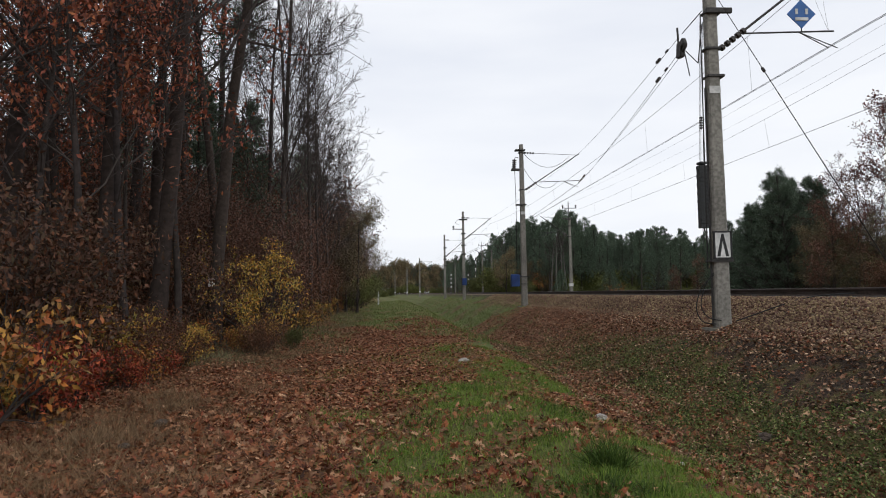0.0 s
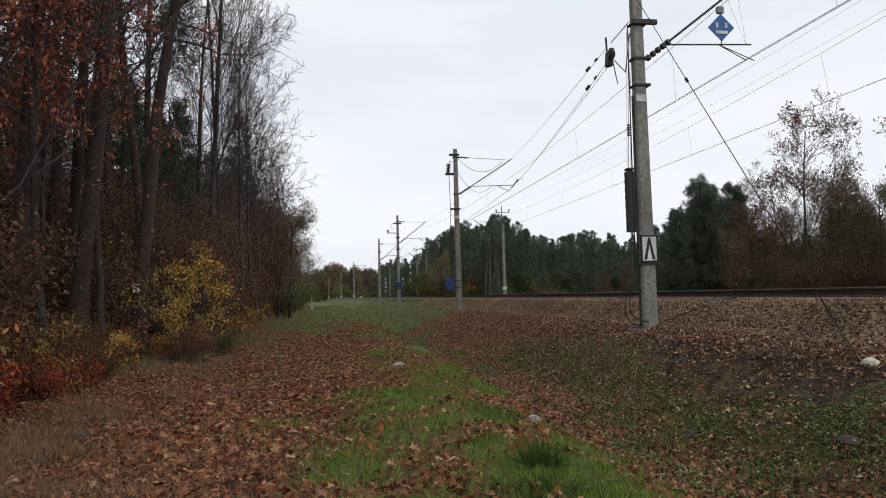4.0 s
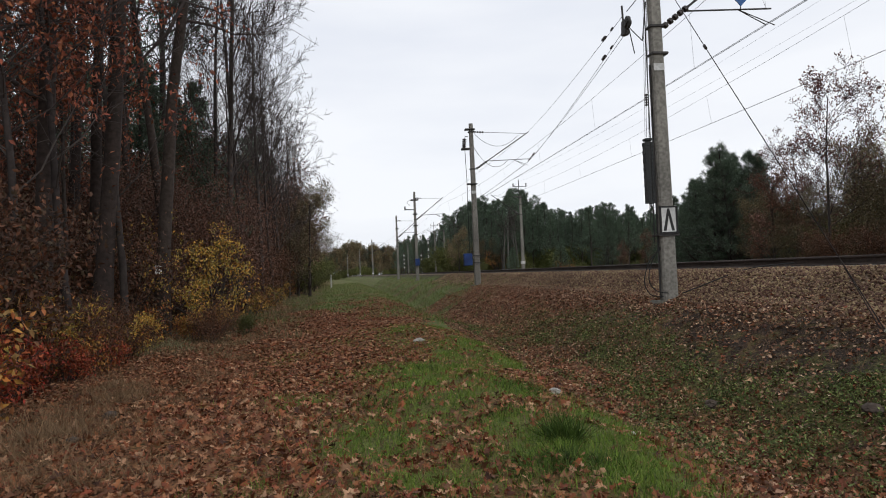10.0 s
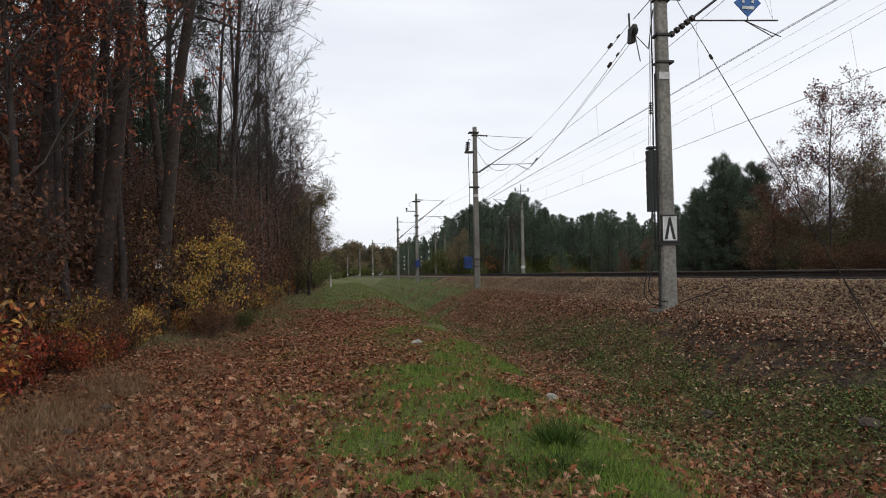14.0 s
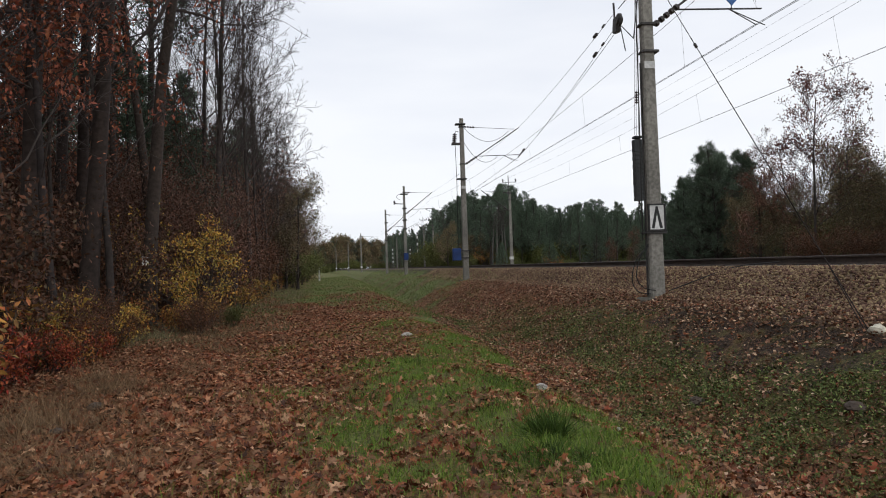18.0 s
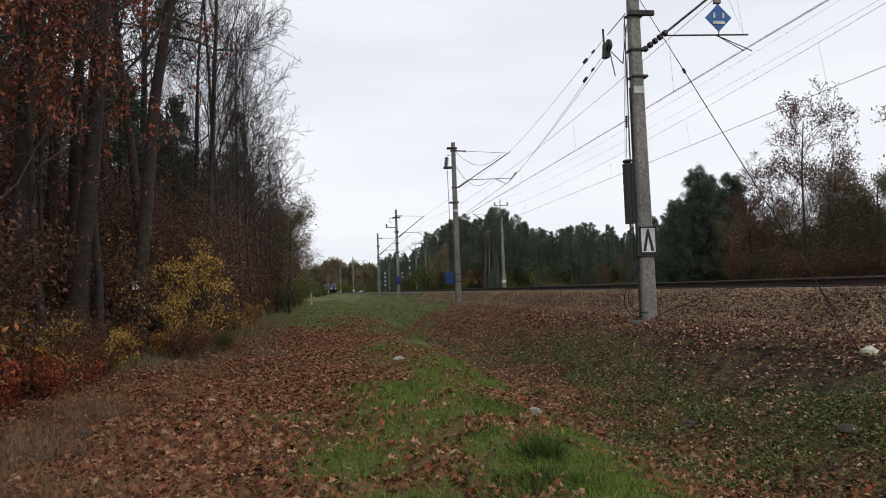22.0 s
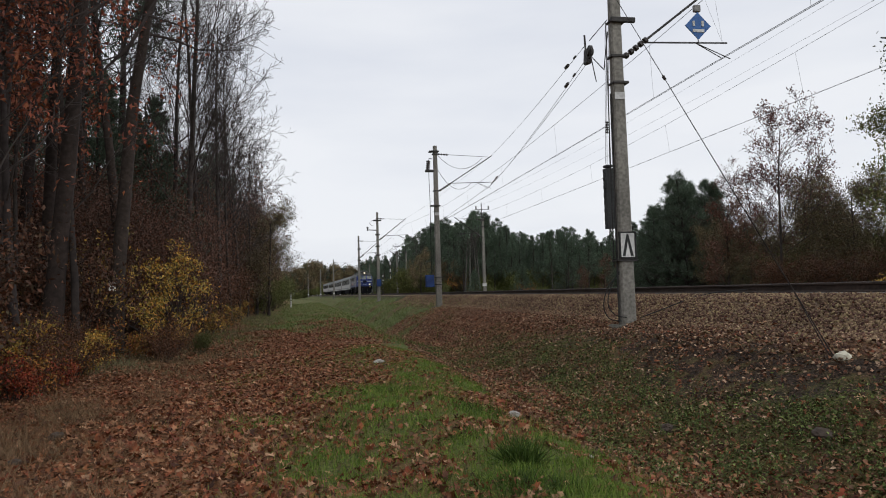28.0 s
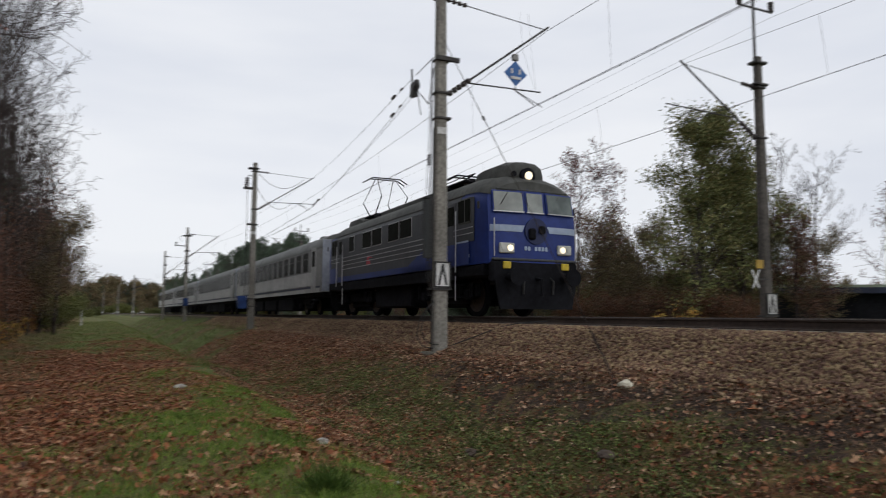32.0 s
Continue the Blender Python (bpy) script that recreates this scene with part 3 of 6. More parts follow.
def chevron_board(pole, z, w, h, y, label, face=-1):
    """A white upright board with a black wedge open at its foot, framed."""
    bd = part("sign_board", box(w, 0.02, h, (0, y, z), bevel=0.004), WHITEP, pole, label)
    f = y + face * 0.012 - 0.004
    pts = [(-0.36 * w, -0.43 * h), (-0.06 * w, 0.43 * h), (0.06 * w, 0.43 * h), (0.36 * w, -0.43 * h), (0.17 * w, -0.43 * h), (0, 0.16 * h), (-0.17 * w, -0.43 * h)]
    bm = bmesh.new()
    vs = [bm.verts.new((a, f, z + b)) for a, b in pts]
    bm.faces.new((vs[0], vs[1], vs[5], vs[6]))
    bm.faces.new((vs[1], vs[2], vs[5]))
    bm.faces.new((vs[2], vs[3], vs[4], vs[5]))
    for q in bmesh.ops.extrude_face_region(bm, geom=list(bm.faces))["geom"]:
        if isinstance(q, bmesh.types.BMVert):
            q.co.y += 0.008
    bmesh.ops.recalc_face_normals(bm, faces=bm.faces)
    part("wedge_mark", bm, BLACKP, bd)
    bm = bmesh.new()
    for sx, sz, ax, az in ((w + 0.05, 0.035, 0, h / 2), (w + 0.05, 0.035, 0, -h / 2), (0.035, h, w / 2, 0), (0.035, h, -w / 2, 0)):
        box(sx, 0.05, sz, (ax, y, z + az), bm=bm)
    part("board_frame", bm, BLACKP, bd)
    part("board_clamp", box(w + 0.12, 0.34, 0.05, (0, y - face * 0.18, z - h / 2 - 0.05)), STEEL, pole)


def pole_at(y, h=9.5, near=True, label="", w=0.37, concrete=None):
    off = POLES if near else GAP + 3.15
    x = float(axis_x(y)) + off
    z = float(land(x, y))
    slope = math.degrees(math.atan(0.0524 + 2.64e-4 * max(y, 0)))
    p = thing("catenary_pole", pose(x, y, z - 0.05, 0, 0, slope + (0 if near else 180)), label or "weathered concrete catenary pole beside the track", "catenary pole", "catenary poles along the line")
    part("shaft", shaft(h, w, w * 0.73, w * 0.62, w * 0.53), concrete or CONCRETE, p)
    part("footing", box(0.75, 0.7, 0.5, (0, 0, -0.2), bevel=0.05), FOOTING, p)
    return p


def white_band(pole, z, w, d):
    """A painted oblong on the face that looks along the line."""
    part("white_band", box(w, 0.012, 0.17, (0, -d / 2 - 0.004, z), bevel=0.002), WHITEP, pole, "white painted band")


# the tensioning pole, next to the path
p1 = pole_at(15.9, 9.9, label="tall concrete catenary pole with tension weights and a chevron board")
cantilever(p1, 3.15, low=6.5, reg=6.91, short=0.27)
white_band(p1, 5.52, 0.26, 0.236)
for zz in (5.85, 7.37):
    part("collar", box(0.4, 0.31, 0.06, (0.04, 0, zz), bevel=0.01), STEEL, p1)
part("cross_bar", box(0.62, 0.09, 0.12, (0.14, -0.16, 7.37), bevel=0.01), STEEL, p1)
chevron_board(p1, 1.92, 0.385, 0.6, -0.18, "white board with a black chevron")
stack = part("tension_weights", tube([(-0.05, 0.62, 2.3), (-0.05, 0.62, 3.95)], 0.02, 6), STEEL, p1, "stack of dark cast tension weights")
weight_me = None
for k in range(15):
    if weight_me is None:
        wb = box(0.21, 0.2, 0.097, (0, 0, 0), bevel=0.005)
        box(0.05, 0.02, 0.03, (0.045, -0.105, 0), bm=wb)
        weight_me = bpy.data.meshes.new("weight")
        wb.to_mesh(weight_me)
        wb.free()
        weight_me.materials.append(CAST)
    wo = new("weight", weight_me)
    wo.parent = stack
    wo.matrix_local = pose(-0.05 + 0.004 * math.sin(k * 3), 0.62, 2.43 + 0.1 * k)
part("weight_cap", box(0.2, 0.2, 0.06, (-0.05, 0.62, 3.94), bevel=0.015), CAST, p1)
for dx, r in ((-0.08, 0.006), (-0.02, 0.006), (-0.12, 0.005)):
    part("weight_cable", tube([(dx, 0.6, 4.0), (dx * 0.8, 0.35, 7.3)], r, 5), STEEL, p1)
part("cable_insulator", insulator((-0.07, 0.54, 4.75), (-0.07, 0.52, 5.05), 0.04, 5), PORCELAIN, p1)
part("guide_rail", tube([(-0.21, 0.16, 1.4), (-0.17, 0.13, 7.4)], 0.014, 6), STEEL, p1)
part("conduit", tube([(-0.2, 0.02, 0.1), (-0.19, 0.02, 1.6), (-0.17, 0.02, 5.6)], 0.022, 6), STEEL, p1)
part("slack_cable", tube([(-0.14, 0.5, 2.4), (-0.2, 0.35, 1.9), (-0.12, 0.2, 1.55), (-0.16, 0.15, 1.4)], 0.007, 5), STEEL, p1)
wheel = part("tension_wheel", disc((-0.1, 1.35, 7.1), (1, 0, 0), 0.17, 0.06, 20), STEEL, p1)
part("wheel_hub", disc((-0.1, 1.35, 7.1), (1, 0, 0), 0.09, 0.16, 12), STEEL, wheel)
part("wheel_rope", tube([(-0.1, 1.35, 7.4), (-0.1, 0.2, 7.5)], 0.012, 6), STEEL, p1)
for a, b in (((-0.1, 1.2, 6.9), (-0.1, 0.5, 6.35)), ((-0.1, 0.5, 6.35), (-0.1, 0.2, 7.2)), ((-0.1, 1.3, 7.0), (-0.1, 1.0, 6.2))):
    part("wheel_lever", tube([a, b], 0.013, 6), STEEL, p1)
part("lever_post", tube([(-0.1, 1.62, 7.24), (-0.1, 1.66, 7.66)], 0.026, 6), STEEL, p1)
part("wheel_housing", box(0.13, 0.3, 0.4, (-0.1, 1.5, 7.02), Matrix.Rotation(radians(10), 4, "X"), 0.03), STEEL, p1)
part("bond_cable", tube(eased([(-0.2, -0.1, 1.25), (-0.45, 0, 0.95), (-0.56, 0.05, 0.5), (-0.45, 0, 0.2), (-0.2, -0.15, 0.14)]), 0.012, 6), BLACKP, p1, "black hanging bonding cable")
part("bond_cable", tube(eased([(-0.2, -0.1, 1.3), (-0.36, 0, 1.0), (-0.45, 0.05, 0.55), (-0.3, 0, 0.28), (-0.1, -0.2, 0.22)]), 0.011, 6), BLACKP, p1)
part("bond_cable", tube(eased([(0.22, -0.2, 0.2), (0.6, -0.4, 0.36), (1.1, -0.7, 0.58), (1.6, -1.0, 0.74), (2.3, -1.3, 0.80)]), 0.013, 6), BLACKP, p1, "cable led from the pole to the rail")
part("base_slab", box(0.62, 0.4, 0.22, (-0.2, -0.3, -0.12), bevel=0.05), MUDROCK, p1, "earth-covered base slab")

for dx in (2.35, 2.62):
    part("arm_hanger", tube([(2.86, 0, 6.95), (dx + 0.1, 0, 8.0), (dx, 0, 9.1)], 0.0035, 4), WIREM, p1)

# the enamel diamond that stands on the registration arm
dia = part("diamond_board", plate([(2.18, -0.06, 7.0), (2.525, -0.06, 7.345), (2.18, -0.06, 7.69), (1.835, -0.06, 7.345)], (0, 1, 0), 0.025), BLUEP, p1, "blue diamond-shaped enamel sign with white marks")
part("white_mark", box(0.06, 0.012, 0.13, (2.06, -0.07, 7.40)), WHITEP, dia)
part("white_mark", box(0.06, 0.012, 0.13, (2.30, -0.07, 7.40)), WHITEP, dia)
part("white_mark", box(0.31, 0.012, 0.075, (2.18, -0.07, 7.22)), WHITEP, dia)
part("lamp_box", box(0.17, 0.1, 0.17, (2.18, -0.03, 7.79), bevel=0.01), LAMPBOX, dia, "pale metal lamp box")
part("sign_bracket", tube([(2.18, -0.03, 6.92), (2.18, -0.03, 7.85)], 0.012, 6), STEEL, dia)

# the stay and its anchor block
stay_foot = Vector((6.12, 8.42, float(land(6.12, 8.42)) + 0.02))
stay_head = p1.matrix_world @ Vector((0, -0.2, 7.82))
stay = thing("stay_wire", pose(*stay_foot), "steel stay wire from the pole down to its anchor", "stay wire")
part("rope", tube([(0, 0, 0), stay_head - stay_foot], 0.008, 6), ROPE, stay)
part("stay_insulator", insulator((stay_head - stay_foot) * 0.655, (stay_head - stay_foot) * 0.668, 0.03, 3), PORCELAIN, stay)
part("anchor_rod", tube([(0, 0, -0.1), (stay_head - stay_foot) * 0.12], 0.008, 6), RUST, stay)


def lump(name, size, at, material, label, category, seed, flat=0.6):
    rng = np.random.default_rng(seed)
    bm = bmesh.new()
    bmesh.ops.create_icosphere(bm, subdivisions=3, radius=size / 2)
    for v in bm.verts:
        v.co *= 0.8 + 0.35 * noise.noise(v.co * (2.2 / size) + Vector((seed, 0, 0))) + 0.16 * noise.noise(v.co * (7.0 / size) + Vector((0, seed, 0)))
        v.co.z *= flat
    ob = part(name, bm, material)
    ob.matrix_world = pose(at[0], at[1], at[2], 0, 0, float(rng.uniform(0, 360)))
    return tagged(ob, label, category)


lump("anchor_block", 0.26, (stay_foot.x + 0.06, stay_foot.y - 0.1, stay_foot.z - 0.0), PALEROCK, "rough pale yellow concrete anchor block in the leaves", "concrete block", 3, 0.85)


def blue_box(pole, z, w, h, label, dx=-0.55, dy=-0.1):
    b = part("cabinet", box(w, 0.3, h, (dx, dy, z), bevel=0.02), BLUEBOX, pole, label)
    part("cabinet_lid", box(w * 0.7, 0.012, h * 0.36, (dx, dy - 0.162, z + 0.1)), BLUEBOX, b)
    for dz in (-0.3, 0.3):
        part("cabinet_clamp", box(0.9, 0.06, 0.05, (-0.2, -0.2, z + dz * h)), STEEL, pole)


p2 = pole_at(41.4, 9.75, label="concrete catenary pole with a blue cabinet and a white band")
cantilever(p2, 3.4, 7.0, 9.1, 9.25, 7.5)
white_band(p2, 5.6, 0.27, 0.236)
for zz in (6.1, 9.4):
    part("collar", box(0.6, 0.42, 0.07, (-0.08, 0, zz), bevel=0.01), STEEL, p2)
blue_box(p2, 1.58, 0.52, 0.72, "dark blue enamel cabinet on the pole")
sw = part("switch_frame", box(0.5, 0.3, 0.12, (-0.38, 0, 8.22), bevel=0.02), STEEL, p2)
part("switch_insulator", insulator((-0.48, 0, 8.22), (-0.42, 0, 8.85), 0.13, 5), PORCELAIN, sw)
part("switch_blade", tube([(-0.42, 0, 8.8), (-0.36, 0, 9.0), (-0.2, 0, 8.95)], 0.025, 5), STEEL, sw)
part("cable_guide", tube([(0.0, -0.1, 6.05), (-0.42, -0.05, 6.08)], 0.03, 5), STEEL, p2)
part("drop_cable", tube([(-0.42, 0, 8.2), (-0.38, 0, 6.1), (-0.42, 0, 2.0)], 0.018, 5), BLACKP, p2)
for s0, s1 in (((0.1, -0.1, 9.2), (2.9, 0, 9.0)), ((0.1, -0.1, 8.3), (2.2, 0, 7.5))):
    part("jumper_cable", tube([Vector(s0).lerp(Vector(s1), k / 8) - Vector((0, 0, 0.75 * 4 * k / 8 * (1 - k / 8))) for k in range(9)], 0.013, 5), BLACKP, p2)

p3 = pole_at(78, 10.0, label="concrete catenary pole with switch gear and a blue cabinet")
cantilever(p3, 3.1, 6.9, 9.2, 9.3, 7.4, 1.3)
blue_box(p3, 2.1, 0.5, 0.8, "dark blue enamel cabinet on the pole", 0.0, -0.42)
for zz, ww in ((9.1, 0.9), (7.5, 0.5), (6.2, 0.5), (5.2, 0.48)):
    part("collar", box(ww, 0.4, 0.14, (0, 0, zz), bevel=0.02), STEEL, p3)
part("side_bracket", tube([(-0.1, 0, 8.0), (-1.15, 0, 8.05)], 0.05, 6), STEEL, p3)
part("bracket_insulator", insulator((-1.1, 0, 7.95), (-1.1, 0, 8.4), 0.12, 3), PORCELAIN, p3)
part("switch_bow", tube([(-0.5 - 0.35 * math.sin(math.pi * k / 8), 0, 8.5 + 0.62 * k / 8) for k in range(9)], 0.02, 5), BLACKP, p3)
p4 = pole_at(105, 9.7, w=0.37)
cantilever(p4, 3.0, 6.4, 8.8, 8.9, 7.1, 1.5)
for zz in (7.7, 6.0, 5.0):
    part("collar", box(0.5, 0.4, 0.16, (0.05, 0, zz), bevel=0.02), STEEL, p4)
for y in (174, 233, 290):
    pp = pole_at(y, 9.7, w=0.37)
    cantilever(pp, 3.0, 6.6, 8.8, 8.9, 7.1, 1.8)
    part("white_band", box(0.43, 0.38, 0.35, (0, 0, 1.3)), WHITEP, pp)


def far_pole(y, h=9.1, mast=True, concrete=None, arm=1.0):
    p = pole_at(y, h, False, "concrete catenary pole on the far side with a topmast", 0.36, concrete)
    if mast:
        part("topmast", tube([(0.1, 0, h - 0.6), (0.1, 0, h + arm + 0.7)], 0.045, 8), STEEL, p)
        part("crossarm", tube([(-0.75, 0, h + arm), (0.75, 0, h + arm)], 0.035, 6), STEEL, p)
        for dx in (-0.7, 0.7):
            part("arm_insulator", insulator((dx, 0, h + arm), (dx, 0, h + arm + 0.35), 0.09, 4), PORCELAIN, p)
    for zz in (h - 0.2, h - 0.9):
        part("collar", box(0.5, 0.36, 0.07, (0, 0, zz), bevel=0.01), STEEL, p)
    return p


q1 = far_pole(16.0, 9.0, True, DARKCONC, 1.6)
cantilever(q1, 3.1, 6.4, 8.3, 8.0, 6.95, 1.0, -0.6)
chevron_board(q1, 1.25, 0.40, 0.62, 0.2, "white board with a black chevron", 1)
part("yellow_plate", box(0.28, 0.03, 0.26, (0.42, 0.16, 2.45)), mat("yellow_plate_paint", (0.45, 0.30, 0.05), (0.38, 0.25, 0.05), 0.6), q1, "small yellow plate")
cross = part("crossed_strips", box(0.05, 0.02, 0.62, (0.62, 0.16, 2.0), Matrix.Rotation(radians(28), 4, "Y")), WHITEP, q1, "crossed white strips on a bracket")
part("second_strip", box(0.05, 0.02, 0.62, (0.62, 0.184, 2.0), Matrix.Rotation(radians(-28), 4, "Y")), WHITEP, cross)
part("strip_bracket", box(0.66, 0.03, 0.03, (0.34, 0.14, 2.0)), STEEL, cross)
for yy in (73.2, 129):
    qq = far_pole(yy, 8.6)
    cantilever(qq, 3.0, 6.6, 8.7, 8.5, 7.0, 1.2)
    part("white_band", box(0.4, 0.36, 0.3, (0, 0, 1.5)), WHITEP, qq)
far_pole(141, 9.3)
far_pole(190, 9.0)


def chalk_post(y, u, h, label):
    x = float(axis_x(y)) + u
    p = thing("marker_post", pose(x, y, float(land(x, y)) - 0.05), label, "marker post")
    part("post", tube([(0, 0, 0), (0, 0, h)], 0.11, 8), BIRCHBARK, p)
    for k in range(4):
        part("white_band", tube([(0, 0, h * (0.3 + 0.18 * k)), (0, 0, h * (0.37 + 0.18 * k))], 0.118, 8), WHITEP, p)


chalk_post(150, 7.5, 8.3, "slim post with white painted bands")
chalk_post(150, 5.9, 4.6, "short post with white painted bands")
chalk_post(158, 3.0, 5.0, "short post with white painted bands")
km = thing("kilometre_post", pose(-9.2, 98.0, float(land(-9.2, 98.0)) - 0.05), "white kilometre post with a dark top in the grass", "kilometre post")
part("post", box(0.2, 0.16, 2.4, (0, 0, 1.2), bevel=0.03), WHITEP, km)
part("post_top", box(0.21, 0.17, 0.3, (0, 0, 2.1), bevel=0.02), BLACKP, km)


# wires
def wire(name, pts, r, label):
    o = Vector(pts[0])
    w = part(name, tube([Vector(p) - o for p in pts], r, 5, caps=False), WIREM, None, "", True)
    w.matrix_world = Matrix.Translation(o)
    return tagged(w, label, "overhead wire", "wires of the overhead line")


def over_track(y, u, z):
    return Vector((float(axis_x(y)) + u, y, z))


HC, HM = RAIL + 5.87, RAIL + 7.75
for off, spans in ((0.0, (-62, -20, 15.9, 78, 128, 174, 233, 300)), (GAP + 0.3, (-45, 16.0, 75, 129, 190, 260, 320))):
    lab = "near" if off == 0 else "far"
    hm = HM if off == 0 else RAIL + 7.56
    mess, con = [], []
    for a, b in zip(spans, spans[1:]):
        n = 14
        for k in range(n):
            y = a + (b - a) * k / n
            t = k / n
            mess.append(over_track(y, off, hm - 0.00022 * (b - a) ** 2 * 4 * t * (1 - t)))
            con.append(over_track(y, off + (0.3 * max(0.0, 1 - abs(y - 15.9) / 50) if off == 0 else 0.0) + 0.25 * (1 - 2 * t) * (1 if spans.index(a) % 2 else -1), HC))
    wire("messenger_wire", mess, 0.008 if off == 0 else 0.006, "messenger wire of the overhead line")
    wire("contact_wire", con, 0.0075 if off == 0 else 0.005, "contact wire over the rails")
    wire("contact_wire", [p + Vector((0.07, 0, 0.01)) for p in con], 0.0075 if off == 0 else 0.005, "contact wire over the rails")
    for k, (a, b) in enumerate(zip(mess, con)):
        if a.y < 130 and k % 2 == 1:
            wire("dropper", [a, b], 0.0035, "thin dropper between messenger and contact wire")
for pts, r in (
    ([p1.matrix_world @ Vector((-0.1, 1.64, 7.38)), p2.matrix_world @ Vector((3.4, 0, 9.1)), over_track(78, 0.5, 10.2), over_track(105, 0.3, 10.0), over_track(174, 0.2, 9.6)], 0.007),
    ([p1.matrix_world @ Vector((-0.1, 1.6, 6.86)), p2.matrix_world @ Vector((3.45, 0, 7.4)), over_track(78, 0.4, HC + 0.1), over_track(105, 0.3, HC), over_track(174, 0.2, HC)], 0.007),
    ([p1.matrix_world @ Vector((-0.06, 1.85, 7.0)), p2.matrix_world @ Vector((3.5, 0, 7.4)), over_track(78, 0.45, HC + 0.1), over_track(105, 0.35, HC)], 0.007),
):
    wire("anchored_wire", [q for a, b in zip(pts, pts[1:]) for q in sagged(a, b, 0.15)[:-1]] + [pts[-1]], r, "anchored overhead wire led to the tension weights")
    a, b = Vector(pts[0]), Vector(pts[1])
    for t0, t1, r0 in ((0.03, 0.036, 0.028), (0.05, 0.066, 0.022)) if b.z > 10 else (((0.045, 0.055, 0.032), (0.085, 0.1, 0.05)) if a.z > 7.64 else ()):
        ins = part("strain_insulator", insulator((b - a) * t0, (b - a) * t1, r0, 4), PORCELAIN)
        ins.matrix_world = Matrix.Translation(a)
        tagged(ins, "brown porcelain strain insulator in an overhead wire", "insulator", "strain insulators")
sec_foot = p2.matrix_world @ Vector((3.45, 0, 7.42))
sec_way = (p1.matrix_world @ Vector((-0.1, 1.6, 6.88)) - sec_foot).normalized()
sec = thing("section_insulator", pose(*sec_foot), "dark section insulator hung in the anchored contact wires", "insulator")
part("runner", tube([(0, 0, 0), sec_way * 2.6], 0.03, 6), STEEL, sec)
part("insulator_rod", insulator(sec_way * 2.6, sec_way * 3.2, 0.05, 5), PORCELAIN, sec)
for dx in (-0.7, 0.7):
    ys = (-45, 16, 75, 129, 190, 260)
    pts = []
    for a, b in zip(ys, ys[1:]):
        pts += sagged(over_track(a, GAP + 3.15 - dx, RAIL + 9.6), over_track(b, GAP + 3.15 - dx, RAIL + 9.6), 0.5)[:-1]
    wire("feeder_wire", pts, 0.0045, "thin feeder wire on the far topmasts")


# ---- the train ----
TBLUE = mat("locomotive_blue", (0.010, 0.029, 0.17), (0.008, 0.023, 0.135), 0.5, 6, 0.8, bump=0.03, stain=0.2, spec=0.3)
TGREY = mat("locomotive_grey", (0.060, 0.063, 0.068), (0.046, 0.048, 0.053), 0.5, 6, 0.8, bump=0.03, stain=0.2, spec=0.2)
TLIGHT = mat("pale_blue_stripe", (0.32, 0.38, 0.48), (0.27, 0.33, 0.43), 0.45, 8, 1, bump=0.02, stain=0.1)
TROOF = mat("dirty_roof_grey", (0.075, 0.077, 0.07), (0.05, 0.051, 0.047), 0.8, 5, 0.7, bump=0.1)
# dark running gear, taken near black for the shadow below the bodies
TDARK = mat("shadow_dark_underframe", (0.012, 0.0125, 0.015), (0.008, 0.008, 0.0095), 0.95, 7, 0.9, bump=0.2, spec=0.08)
TGLASS = mat("dark_window_glass", (0.02, 0.021, 0.018), (0.014, 0.015, 0.013), 0.2, 2, 0.5, bump=0, spec=0.22, stain=0.1)
TGLASS.node_tree.nodes["Principled BSDF"].inputs["IOR"].default_value = 1.06
# windscreen panes: the pale mottled tint stands for the mirrored sky
TCAB = mat("windscreen_sky_sheen", (0.13, 0.155, 0.14), (0.05, 0.065, 0.06), 0.08, 1.6, 0.5, bump=0, spec=0.6, stain=0.2)
TRIM = mat("bright_trim_metal", (0.40, 0.40, 0.40), (0.32, 0.32, 0.32), 0.4, 8, 1, metal=0.3, bump=0)
CWHITE = mat("coach_pale_grey", (0.42, 0.415, 0.40), (0.34, 0.335, 0.325), 0.5, 5, 0.6, bump=0.02, stain=0.18, spec=0.12)
CGREY = mat("coach_mid_grey", (0.24, 0.24, 0.232), (0.19, 0.19, 0.185), 0.5, 5, 0.6, bump=0.02, stain=0.2, spec=0.12)
CFRAME = mat("dull_window_frame", (0.11, 0.11, 0.105), (0.085, 0.085, 0.08), 0.6, 8, 1, bump=0, spec=0.1)
CROOF = mat("coach_roof_grey", (0.14, 0.143, 0.135), (0.10, 0.104, 0.098), 0.7, 4, 0.6, bump=0.05)
CNAVY = mat("coach_navy_line", (0.016, 0.022, 0.05), (0.012, 0.016, 0.04), 0.5, 6, 1, bump=0)
GANGWAY = mat("pale_gangway_door", (0.34, 0.37, 0.42), (0.28, 0.30, 0.35), 0.5, 6, 1, bump=0.02)
YELLOWP = mat("yellow_paint", (0.55, 0.40, 0.03), (0.45, 0.33, 0.03), 0.5, 10, 1, bump=0.02)
REDP = mat("red_emblem_paint", (0.40, 0.03, 0.05), (0.34, 0.03, 0.045), 0.5, 10, 1, bump=0.02)
HEADLIGHT = glow("headlight_glow", (1.0, 0.86, 0.62), 0.85)
LAMPGLASS = mat("lamp_lens", (0.45, 0.46, 0.42), (0.38, 0.38, 0.34), 0.15, 8, 1, bump=0, spec=0.6)
SECTION = [(1.48, 1.42), (1.5, 2.2), (1.5, 3.0), (1.47, 3.4), (1.34, 3.62), (1.0, 3.84), (0.55, 3.97), (0.0, 4.02)]


